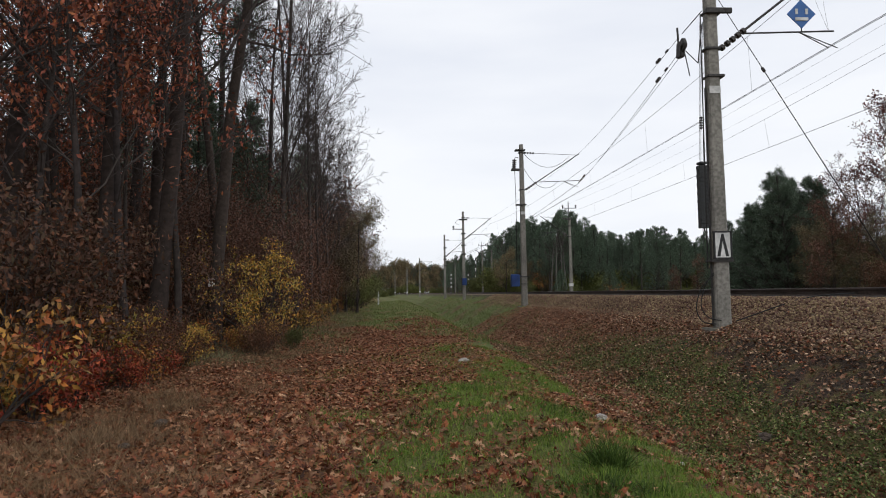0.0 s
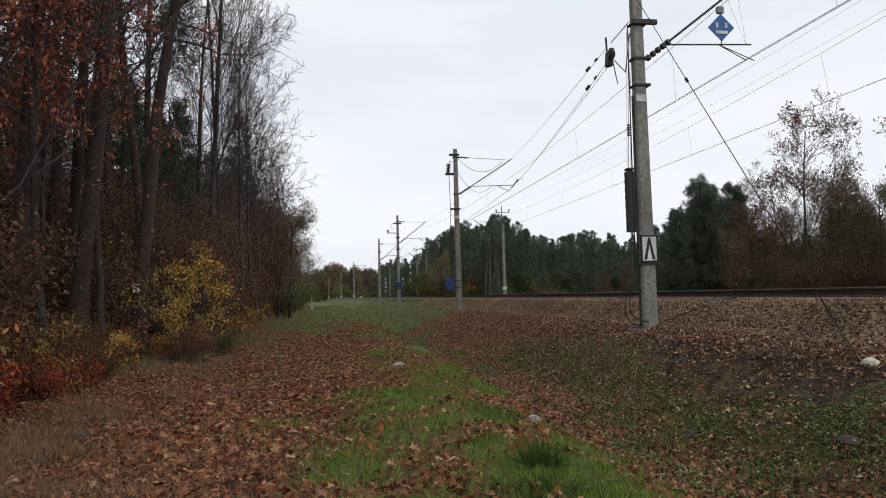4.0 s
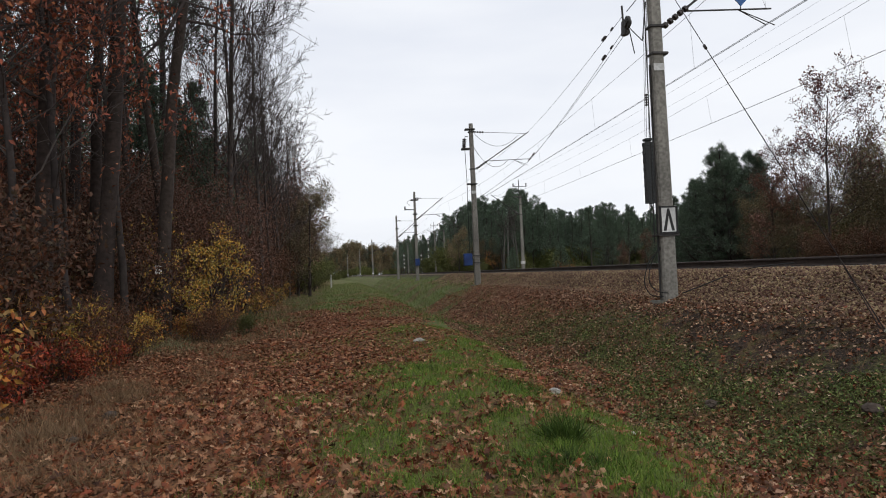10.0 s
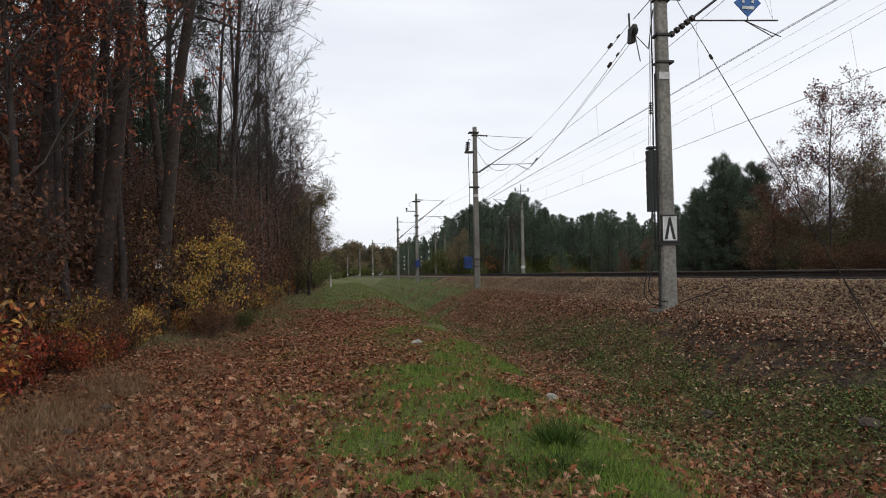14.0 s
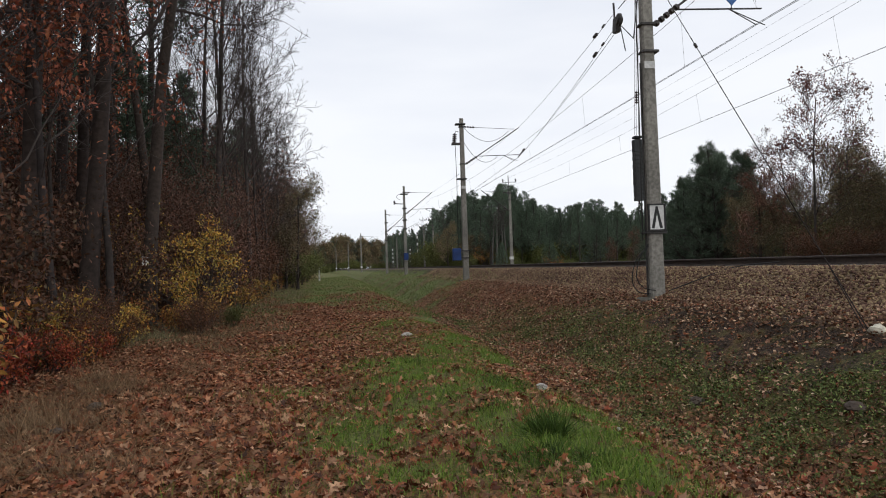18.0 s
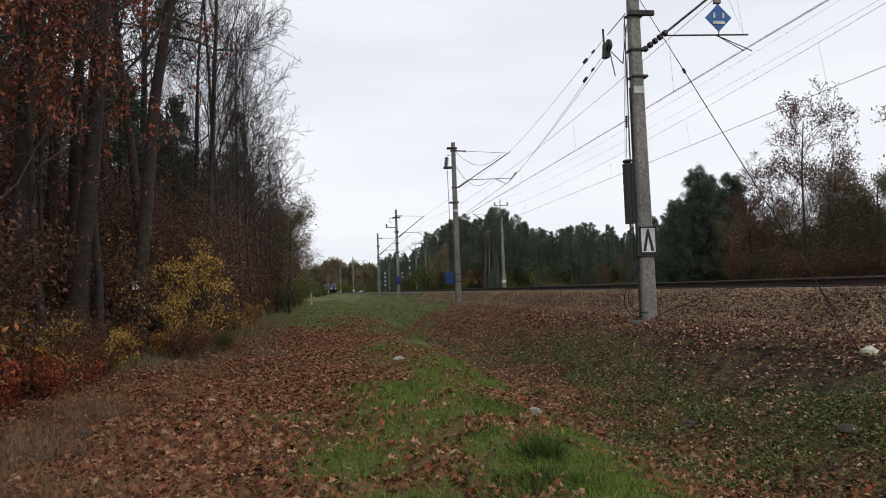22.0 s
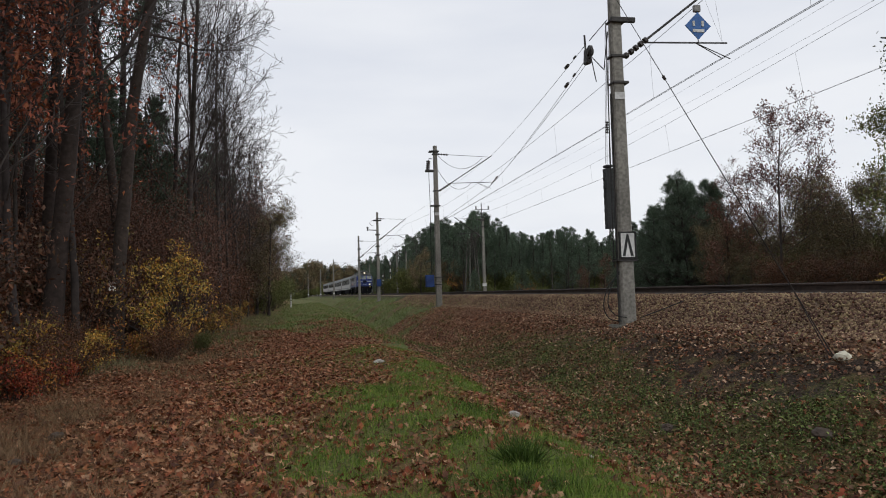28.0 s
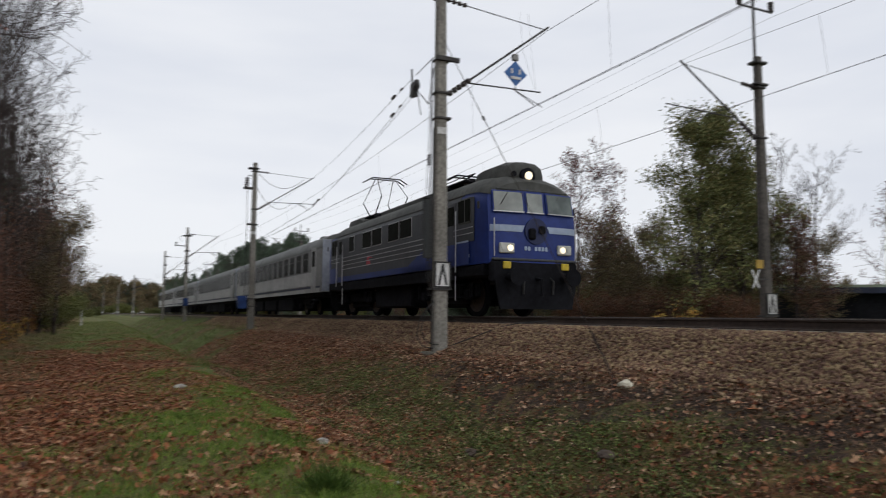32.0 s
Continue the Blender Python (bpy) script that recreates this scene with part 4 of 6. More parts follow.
def hull(section, stations, cap=True):
    """A body lofted along y. stations: (y, width factor, roof factor, rake) each; rake leans what lies above 2.55 m back."""
    full = [(-a, b) for a, b in section] + [(a, b) for a, b in section[::-1][1:]]
    bm = bmesh.new()
    rings = []
    for y, w, roof, rake in stations:
        ring = []
        for a, b in full:
            z = b if b < 2.9 else 2.9 + (b - 2.9) * roof
            ring.append(bm.verts.new((a * w, y - rake * max(z - 2.55, 0) * (1 if y > 0 else -1), z)))
        rings.append(ring)
    n = len(full)
    for r0, r1 in zip(rings, rings[1:]):
        for i in range(n - 1):
            bm.faces.new((r0[i], r0[i + 1], r1[i + 1], r1[i]))
        bm.faces.new((r0[n - 1], r0[0], r1[0], r1[n - 1]))
    if cap:
        for ring in (rings[0], rings[-1]):
            for i in range(n // 2):
                vs = [ring[i], ring[i + 1], ring[n - 2 - i], ring[n - 1 - i]]
                vs = list(dict.fromkeys(vs))
                if len(vs) > 2:
                    bm.faces.new(vs)
    bmesh.ops.recalc_face_normals(bm, faces=bm.faces)
    return bm


def wheelset(name, parent, y, r):
    for sx in (-0.75, 0.75):
        w = part(name, disc((sx, y, r), (1, 0, 0), r, 0.13, 24), TDARK, parent)
        part("wheel_rim", disc((sx * 1.09, y, r), (1, 0, 0), r * 0.8, 0.03, 20), RUST, w)
        part("axle_box", box(0.24, 0.34, 0.3, (sx * 1.42, y, r), bevel=0.04), TDARK, parent)


def bogie(parent, y, base, r):
    b = part("bogie_frame", box(0.14, base + 1.1, 0.4, (-1.02, y, 0.74), bevel=0.05), TDARK, parent)
    part("bogie_side", box(0.14, base + 1.1, 0.4, (1.02, y, 0.74), bevel=0.05), TDARK, b)
    part("bogie_bolster", box(1.9, base * 0.75, 0.6, (0, y, 0.62), bevel=0.05), TDARK, b)
    for dy in (-base / 2, base / 2):
        wheelset("wheel", parent, y + dy, r)
        for sx in (-1.14, 1.14):
            for e in (-0.32, 0.32):
                part("spring", tube([(sx, y + dy + e, 0.55), (sx, y + dy + e, 0.95)], 0.075, 8), TDARK, b)


def buffers(parent, y, sgn):
    for sx in (-0.875, 0.875):
        b = part("buffer", tube([(sx, y, 1.05), (sx, y + sgn * 0.5, 1.05)], 0.11, 10), TDARK, parent)
        part("buffer_head", disc((sx, y + sgn * 0.55, 1.05), (0, 1, 0), 0.24, 0.05, 16), TDARK, b)
    part("coupling", tube([(0, y, 1.05), (0, y + sgn * 0.35, 0.98), (0.02, y + sgn * 0.38, 0.55)], 0.05, 6), TDARK, parent)


def pantograph(parent, y, head, label):
    """A diamond pantograph; head: height of its pan above the rail."""
    z0 = 4.2
    p = part("pantograph_base", box(1.3, 1.5, 0.08, (0, y, z0), bevel=0.02), TDARK, parent, label)
    mid = z0 + 0.42 * (head - z0)
    knee = 1.3 if head < 5 else 1.15
    for sx in (-0.55, 0.55):
        for sy in (-1, 1):
            part("lower_arm", tube([(sx, y + sy * 0.3, z0), (sx * 1.05, y + sy * knee, mid)], 0.024, 6), TDARK, p)
            part("upper_arm", tube([(sx * 1.05, y + sy * knee, mid), (sx * 0.75, y + sy * 0.15, head - 0.08)], 0.016, 6), TDARK, p)
    for sy in (-0.18, 0.18):
        part("pan", tube([(-0.95, y + sy, head - 0.22), (-0.62, y + sy, head - 0.03), (0.62, y + sy, head - 0.03), (0.95, y + sy, head - 0.22)], 0.03, 6), TDARK, p)
    for sx in (-0.45, 0.45):
        for sy in (-0.5, 0.5):
            part("base_insulator", insulator((sx, y + sy, 3.85), (sx, y + sy, z0), 0.1, 3), PORCELAIN, p)


def locomotive():
    L = 7.6
    loco = thing("locomotive", pose(0, 0, 0), "blue and grey electric locomotive with lit headlights", "locomotive", "vehicles of the passenger train")
    part("body", hull(SECTION, [(-L - 0.06, 0.35, 0.68, 0.16), (-L - 0.02, 0.75, 0.68, 0.16), (-L + 0.08, 0.93, 0.72, 0.15), (-L + 0.5, 0.985, 0.88, 0.08), (-L + 1.3, 1, 1, 0), (0, 1, 1, 0), (L - 1.3, 1, 1, 0), (L - 0.5, 0.985, 0.88, 0.08), (L - 0.08, 0.93, 0.72, 0.15), (L + 0.02, 0.75, 0.68, 0.16), (L + 0.06, 0.35, 0.68, 0.16)]), TBLUE, loco, "deep blue body shell", True)
    roofsec = [(1.475, 3.42), (1.38, 3.62), (1.04, 3.86), (0.56, 4.0), (0.0, 4.05)]
    bm = bmesh.new()
    full = [(-a, b) for a, b in roofsec] + [(a, b) for a, b in roofsec[::-1][1:]]
    st = [(-L - 0.03, 0.83, 0.7), (-L + 0.08, 0.935, 0.76), (-L + 0.5, 0.988, 0.9), (-L + 1.3, 1, 1), (L - 1.3, 1, 1), (L - 0.5, 0.988, 0.9), (L - 0.08, 0.935, 0.76), (L + 0.03, 0.83, 0.7)]
    rings = [[bm.verts.new((a * w, y - 0.12 * (1 if y > 0 else -1) * (abs(y) > L - 0.2), 2.9 + (b - 2.9) * dz + 0.012)) for a, b in full] for y, w, dz in st]
    for r0, r1 in zip(rings, rings[1:]):
        for i in range(len(full) - 1):
            bm.faces.new((r0[i], r0[i + 1], r1[i + 1], r1[i]))
    for ring in (rings[0], rings[-1]):
        bm.faces.new(ring)
    bmesh.ops.recalc_face_normals(bm, faces=bm.faces)
    part("roof", bm, TROOF, loco, "dirty dark grey roof", True)
    part("roof_hatch", box(1.5, 5.2, 0.22, (0, 0, 4.05), bevel=0.06), TROOF, loco)
    part("roof_hatch", box(1.0, 1.6, 0.2, (0, 4.15, 4.0), bevel=0.06), TROOF, loco)
    for yy in (-3.2, 3.2):
        part("roof_vent", box(0.7, 0.9, 0.3, (0.35, yy, 4.02), bevel=0.06), TDARK, loco)
    part("underframe", box(2.9, 14.6, 0.34, (0, 0, 1.25), bevel=0.04), TDARK, loco, "dark underframe with the shadow put into its colour")
    for sx in (-1, 1):
        part("side_sill", box(0.03, 11.6, 0.36, (sx * 1.462, 0, 1.22), bevel=0.01), TDARK, loco)
    part("equipment_case", box(2.4, 3.6, 0.85, (0, 0, 0.72), bevel=0.05), TDARK, loco)
    for sgn in (-1, 1):
        bogie(loco, sgn * 4.25, 3.05, 0.625)
    for sx in (-1, 1):
        # grey side band, ribs, windows, handrails
        part("side_panel", box(0.02, 11.6, 1.86, (sx * 1.5, -0.1, 2.36), bevel=0.006), TGREY, loco, "grey side panel")
        part("blue_flank", plate([(sx * 1.511, 1.6, 1.44), (sx * 1.511, 6.6, 1.44), (sx * 1.511, 6.6, 2.06), (sx * 1.511, 3.4, 2.06)], (sx, 0, 0), 0.006), TBLUE, loco, "blue painted flank below the ribs")
        part("blue_sill", box(0.02, 11.6, 0.2, (sx * 1.507, -0.1, 1.54)), TBLUE, loco, "blue painted lower edge")
        part("roof_gutter", box(0.03, 12.6, 0.05, (sx * 1.478, 0, 3.42), bevel=0.01), TROOF, loco)
        part("side_cove", box(0.02, 12.2, 0.16, (sx * 1.487, 0, 3.33), Matrix.Rotation(sx * radians(-14), 4, "Y"), 0.004), TGREY, loco)
        part("cab_side_panel", box(0.02, 1.3, 1.22, (sx * 1.498, 6.25, 2.68), bevel=0.006), TGREY, loco)
        part("cab_side_panel", box(0.02, 1.3, 1.22, (sx * 1.498, -6.25, 2.68), bevel=0.006), TGREY, loco)
        for zz in (2.3, 2.46):
            for yy in (-6.25, 6.25):
                part("cab_rib", box(0.03, 1.2, 0.022, (sx * 1.505, yy, zz)), TRIM, loco)
        for zz in (1.95, 2.12, 2.28, 2.44):
            part("side_rib", box(0.03, 10.2, 0.026, (sx * 1.512, 0, zz)), TRIM, loco)
        for yy in (-3.9, -2.0, -0.85, 0.85, 2.0, 3.9):
            ww = 0.62 if abs(yy) > 3 else 0.98
            w = part("side_window", box(0.03, ww + 0.07, 0.66, (sx * 1.508, yy, 2.94), bevel=0.01), TRIM, loco)
            part("pane", box(0.02, ww, 0.6, (sx * 1.52, yy, 2.94)), TGLASS, w)
        for yy in (-6.35, 6.35):
            w = part("cab_side_window", box(0.03, 0.72, 0.72, (sx * 1.506, yy, 2.95), bevel=0.01), TROOF, loco)
            part("pane", box(0.02, 0.36, 0.62, (sx * 1.518, yy - 0.2, 2.95)), TGLASS, w)
            part("pane", box(0.02, 0.3, 0.62, (sx * 1.518, yy + 0.19, 2.95)), TGLASS, w)
        for yy in (-5.45, 5.45):
            d = part("cab_door", box(0.025, 0.62, 1.75, (sx * 1.50, yy, 2.4), bevel=0.01), TGREY, loco)
            part("door_pane", box(0.02, 0.42, 0.55, (sx * 1.512, yy, 2.9)), TGLASS, d)
            for e in (-0.42, 0.42):
                part("handrail", tube([(sx * 1.56, yy + e, 1.25), (sx * 1.56, yy + e, 3.0)], 0.022, 6), TRIM, loco, "bright metal handrail")
            part("step", box(0.3, 0.5, 0.04, (sx * 1.36, yy, 0.55)), TDARK, loco)
            part("step", box(0.3, 0.5, 0.04, (sx * 1.36, yy, 0.9)), TDARK, loco)
            part("step_rail", tube([(sx * 1.5, yy + 0.3, 0.45), (sx * 1.5, yy + 0.3, 1.15)], 0.02, 6), TRIM, loco)
        part("side_plate", box(0.02, 0.75, 0.22, (sx * 1.506, 6.2, 2.0)), TLIGHT, loco, "pale rectangular plate")
        for k in range(5):
            part("number_bar", box(0.012, 0.11, 0.1, (sx * 1.50, 6.55 - 0.16 * k, 1.68)), TLIGHT, loco)
        part("emblem", plate([(sx * 1.503, -2.1, 1.95), (sx * 1.503, -1.5, 1.95), (sx * 1.503, -1.75, 2.2), (sx * 1.503, -1.35, 2.2), (sx * 1.503, -1.9, 2.32)], (sx, 0, 0), 0.008), REDP, loco, "plain red emblem")
    for sgn in (-1, 1):
        f = sgn * L
        # windscreens lie on the raked upper face
        for cx, ww in ((-0.83, 0.86), (0.0, 0.5), (0.83, 0.86)):
            bow = radians(5) * (1 if cx < -0.1 else -1 if cx > 0.1 else 0)
            m = Matrix.Translation((cx, f - sgn * (0.018 + 0.024 * abs(cx)), 3.1)) @ Matrix.Rotation(sgn * bow, 4, "Z") @ Matrix.Rotation(sgn * radians(9.1), 4, "X")
            bm = box(ww + 0.08, 0.05, 0.64, bevel=0.02)
            bm.transform(m)
            w = part("windscreen", bm, TBLUE, loco)
            bm = box(ww, 0.02, 0.55)
            bm.transform(Matrix.Translation((0, sgn * 0.03, 0)) @ m)
            part("pane", bm, TCAB, w)
            bm = box(ww + 0.06, 0.05, 0.025, (0, sgn * 0.03, -0.29))
            bm.transform(m)
            part("sill", bm, TRIM, w)
        for wx in (-0.85, 0.8):
            part("wiper", tube([(wx, f - sgn * 0.08, 3.4), (wx + 0.05, f - sgn * 0.03, 3.32), (wx + 0.28, f + sgn * 0.0, 3.0)], 0.013, 5), BLACKP, loco)
        part("eave_line", box(2.3, 0.06, 0.05, (0, f - sgn * 0.1, 3.46), bevel=0.015), TROOF, loco)
        for sx in (-1, 1):
            for x0, x1, g0, g1 in ((0.36, 1.11, 0.058, 0.024), (1.11, 1.37, 0.024, -0.064)):
                part("front_stripe", plate([(sx * x1, f + sgn * g1, 2.28), (sx * x1, f + sgn * g1, 2.46), (sx * x0, f + sgn * g0, 2.46), (sx * (x0 + (0.08 if x0 < 1 else 0)), f + sgn * g0, 2.28)][::sx], (0, sgn, 0), 0.012), TLIGHT, loco, "pale blue stripe")
            case = part("headlight_case", box(0.46, 0.1, 0.28, (sx * 0.92, f + sgn * 0.06, 1.83), bevel=0.03), LAMPGLASS, loco)
            part("headlight", disc((sx * 0.84, f + sgn * 0.12, 1.83), (0, 1, 0), 0.085, 0.03, 16), HEADLIGHT if sgn > 0 else LAMPGLASS, case, "lit round headlight")
            part("marker_lamp", disc((sx * 1.04, f + sgn * 0.12, 1.83), (0, 1, 0), 0.07, 0.03, 12), LAMPGLASS, case)
            part("yellow_corner_plate", box(0.24, 0.08, 0.19, (sx * 0.93, f + sgn * 0.08, 1.37), bevel=0.02), YELLOWP, loco, "yellow painted corner plate")
            part("front_handrail", tube([(sx * 1.3, f + sgn * 0.06, 1.6), (sx * 1.3, f + sgn * 0.06, 2.62)], 0.018, 6), TRIM, loco)
            part("brake_hose", tube([(sx * 0.45, f, 1.1), (sx * 0.47, f + sgn * 0.2, 0.95), (sx * 0.47, f + sgn * 0.15, 0.6)], 0.035, 6), BLACKP, loco)
        front = part("front_plate", disc((0.0, f + sgn * 0.07, 2.32), (0, 1, 0), 0.36, 0.05, 20), mat("dark_blue_emblem", (0.012, 0.02, 0.07), (0.01, 0.016, 0.06), 0.5), loco, "dark round front plate")
        part("coupler_socket", box(0.22, 0.12, 0.3, (0.15, f + sgn * 0.12, 2.24), bevel=0.04), TDARK, front)
        part("coupler_socket", box(0.2, 0.12, 0.22, (-0.17, f + sgn * 0.12, 2.36), bevel=0.04), TDARK, front)
        for k in range(7):
            if k != 4:
                part("number_bar", box(0.075, 0.014, 0.11, (-0.33 + 0.11 * k, f + sgn * 0.064, 1.84)), TLIGHT, loco)
        part("grey_band", box(2.7, 0.12, 0.07, (0, f + sgn * 0.03, 1.53), bevel=0.02), TGREY, loco, "grey band under the cab")
        part("buffer_beam", box(2.74, 0.26, 0.6, (0, f - sgn * 0.06, 1.2), bevel=0.06), TDARK, loco)
        buffers(loco, f, sgn)
        part("snow_plough", plate([(-1.3, f + sgn * 0.05, 0.98), (1.3, f + sgn * 0.05, 0.98), (1.15, f + sgn * 0.05, 0.2), (-1.15, f + sgn * 0.05, 0.2)], (0, sgn, 0), 0.06), TDARK, loco)
        top = part("top_lamp_case", tube([(0, f - sgn * 0.95, 3.95), (0, f - sgn * 0.3, 3.93)], 0.23, 14), TDARK, loco)
        part("top_lamp", disc((0, f - sgn * 0.28, 3.93), (0, 1, 0), 0.115, 0.05, 16), HEADLIGHT if sgn > 0 else LAMPGLASS, top, "lit top headlight")
        prof = [(0.0, 4.4), (0.42, 4.37), (0.68, 4.25), (0.76, 4.0), (0.76, 3.6)]
        arch = [(-a, b) for a, b in prof[::-1]] + prof[1:]
        bm = bmesh.new()
        rings = [[bm.verts.new((a * k, f - sgn * q, 3.6 + (b - 3.6) * h)) for a, b in arch] for q, k, h in ((0.42, 0.62, 0.82), (0.5, 0.8, 0.94), (0.8, 0.97, 1.0), (1.7, 1.0, 1.0), (2.1, 0.95, 0.96), (2.3, 0.8, 0.8))]
        for r0, r1 in zip(rings, rings[1:]):
            for i in range(len(arch) - 1):
                bm.faces.new((r0[i], r0[i + 1], r1[i + 1], r1[i]))
        bm.faces.new(rings[0])
        bm.faces.new(rings[-1])
        bmesh.ops.recalc_face_normals(bm, faces=bm.faces)
        part("roof_fairing", bm, TROOF, loco, "rounded dark roof fairing", True)
        part("roof_horn", tube([(0.42, f - sgn * 0.9, 3.95), (0.42, f - sgn * 0.35, 3.97)], [0.04, 0.08], 10), TDARK, loco)
        for sx in (-1, 1):
            part("mirror", box(0.05, 0.06, 0.2, (sx * 1.56, f - sgn * 0.35, 3.0), bevel=0.01), BLACKP, loco)
    pantograph(loco, -4.1, 5.86, "raised pantograph touching the wire")
    pantograph(loco, 3.9, 4.5, "folded pantograph")
    return loco


def coach():
    L = 12.2
    sec = [(1.42, 1.12), (1.45, 1.5), (1.45, 2.9), (1.40, 3.3), (1.22, 3.62), (0.85, 3.87), (0.4, 3.99), (0.0, 4.02)]
    c = thing("passenger_coach", pose(0, 0, 0), "grey passenger coach with a row of dark windows", "railway coach", "vehicles of the passenger train")
    part("body", hull(sec, [(-L, 0.98, 1, 0), (-L + 0.3, 1, 1, 0), (L - 0.3, 1, 1, 0), (L, 0.98, 1, 0)]), CGREY, c, "grey coach body", True)
    roofsec = [(1.43, 3.2), (1.415, 3.31), (1.235, 3.63), (0.86, 3.88), (0.405, 4.0), (0.0, 4.03)]
    full = [(-a, b) for a, b in roofsec] + [(a, b) for a, b in roofsec[::-1][1:]]
    bm = bmesh.new()
    r0, r1 = [[bm.verts.new((a, y, b + 0.008)) for a, b in full] for y in (-L - 0.01, L + 0.01)]
    for i in range(len(full) - 1):
        bm.faces.new((r0[i], r0[i + 1], r1[i + 1], r1[i]))
    bm.faces.new(r0)
    bm.faces.new(r1[::-1])
    part("roof", bm, CROOF, c, "pale grey roof", True)
    for k in range(6):
        part("roof_vent", box(0.35, 0.6, 0.12, (0.5 if k % 2 else -0.5, -9.5 + 3.8 * k, 4.0), bevel=0.03), CROOF, c)
    part("underframe", box(2.5, 23.8, 0.3, (0, 0, 1.05), bevel=0.03), TDARK, c)
    for yy, ln in ((-4.2, 3.4), (-0.2, 3.6), (4.0, 3.8)):
        part("equipment_case", box(2.4, ln, 0.74, (0, yy, 0.6), bevel=0.04), TDARK, c)
    for sgn in (-1, 1):
        bogie(c, sgn * 8.6, 2.5, 0.46)
        buffers(c, sgn * L, sgn)
        part("gangway", box(1.2, 0.36, 2.3, (0, sgn * (L + 0.17), 2.3), bevel=0.08), TDARK, c)
        for sx in (-1, 1):
            part("end_wall_panel", box(0.75, 0.03, 2.5, (sx * 0.99, sgn * (L + 0.012), 2.4), bevel=0.01), GANGWAY, c)
    for sx in (-1, 1):
        part("lower_panel", box(0.02, 22.2, 0.66, (sx * 1.455, 0, 1.78), bevel=0.005), CWHITE, c, "pale grey lower panel")
        part("lower_line", box(0.024, 24.2, 0.09, (sx * 1.456, 0, 1.36)), CNAVY, c)
        part("skirt", box(0.022, 24.0, 0.2, (sx * 1.44, 0, 1.2)), CWHITE, c)
        part("window_band", box(0.018, 20.6, 0.98, (sx * 1.453, 0, 2.68), bevel=0.004), CGREY, c)
        for k in range(14):
            y = -9.42 + 1.45 * k
            w = part("window", box(0.03, 1.04, 1.0, (sx * 1.462, y, 2.66), bevel=0.02), CFRAME, c)
            part("pane", box(0.02, 0.94, 0.9, (sx * 1.47, y, 2.66)), TGLASS, w)
            part("glazing_bar", box(0.016, 0.94, 0.035, (sx * 1.479, y, 2.83)), CFRAME, w)
        for y in (-11.0, 11.0):
            d = part("door", box(0.03, 0.85, 2.1, (sx * 1.46, y, 2.25), bevel=0.01), CWHITE, c)
            part("door_pane", box(0.02, 0.5, 0.75, (sx * 1.476, y, 2.75)), TGLASS, d)
            part("step", box(0.3, 0.8, 0.05, (sx * 1.3, y, 0.75)), TDARK, c)
    return c


# arc length along the near track
YS = np.linspace(-80, 1300, 2761)
XS = axis_x(YS)
ARC = np.concatenate([[0], np.cumsum(np.hypot(np.diff(XS), np.diff(YS)))])
ARC = ARC - np.interp(0.54, YS, ARC)


def on_track(a):
    y = float(np.interp(a, ARC, YS))
    return float(axis_x(y)), y


SPEED, NOSE = 28.4, 16.1     # metres a second; the nose's way from the eye's foot at the end


def vehicle_rows(lead, length):
    """Poses of a vehicle whose front lies lead metres behind the nose."""
    rows = []
    times = [0, 3, 6, 9, 12, 15, 17, 19, 20, 21, 22, 23, 24, 25, 26, 27, 28, 29, 30, 30.5, 31, 31.5, 32]
    for t in times:
        a = NOSE + SPEED * (32 - t) + lead
        f, b = on_track(a + length * 0.2), on_track(a + length * 0.8)
        turn = math.degrees(math.atan2(-(f[0] - b[0]), f[1] - b[1]))
        turn = turn if turn > 0 else turn + 360
        rows.append((t, pose((f[0] + b[0]) / 2, (f[1] + b[1]) / 2, RAIL, 0, 0, turn)))
    return rows


TRAIN = [(locomotive(), 0.0, 15.2)]
first_coach = coach()
for k in range(4):
    v = first_coach if k == 0 else copy_thing(first_coach, pose(0, 0, 0))
    TRAIN.append((v, 16.5 + 25.1 * k, 24.4))


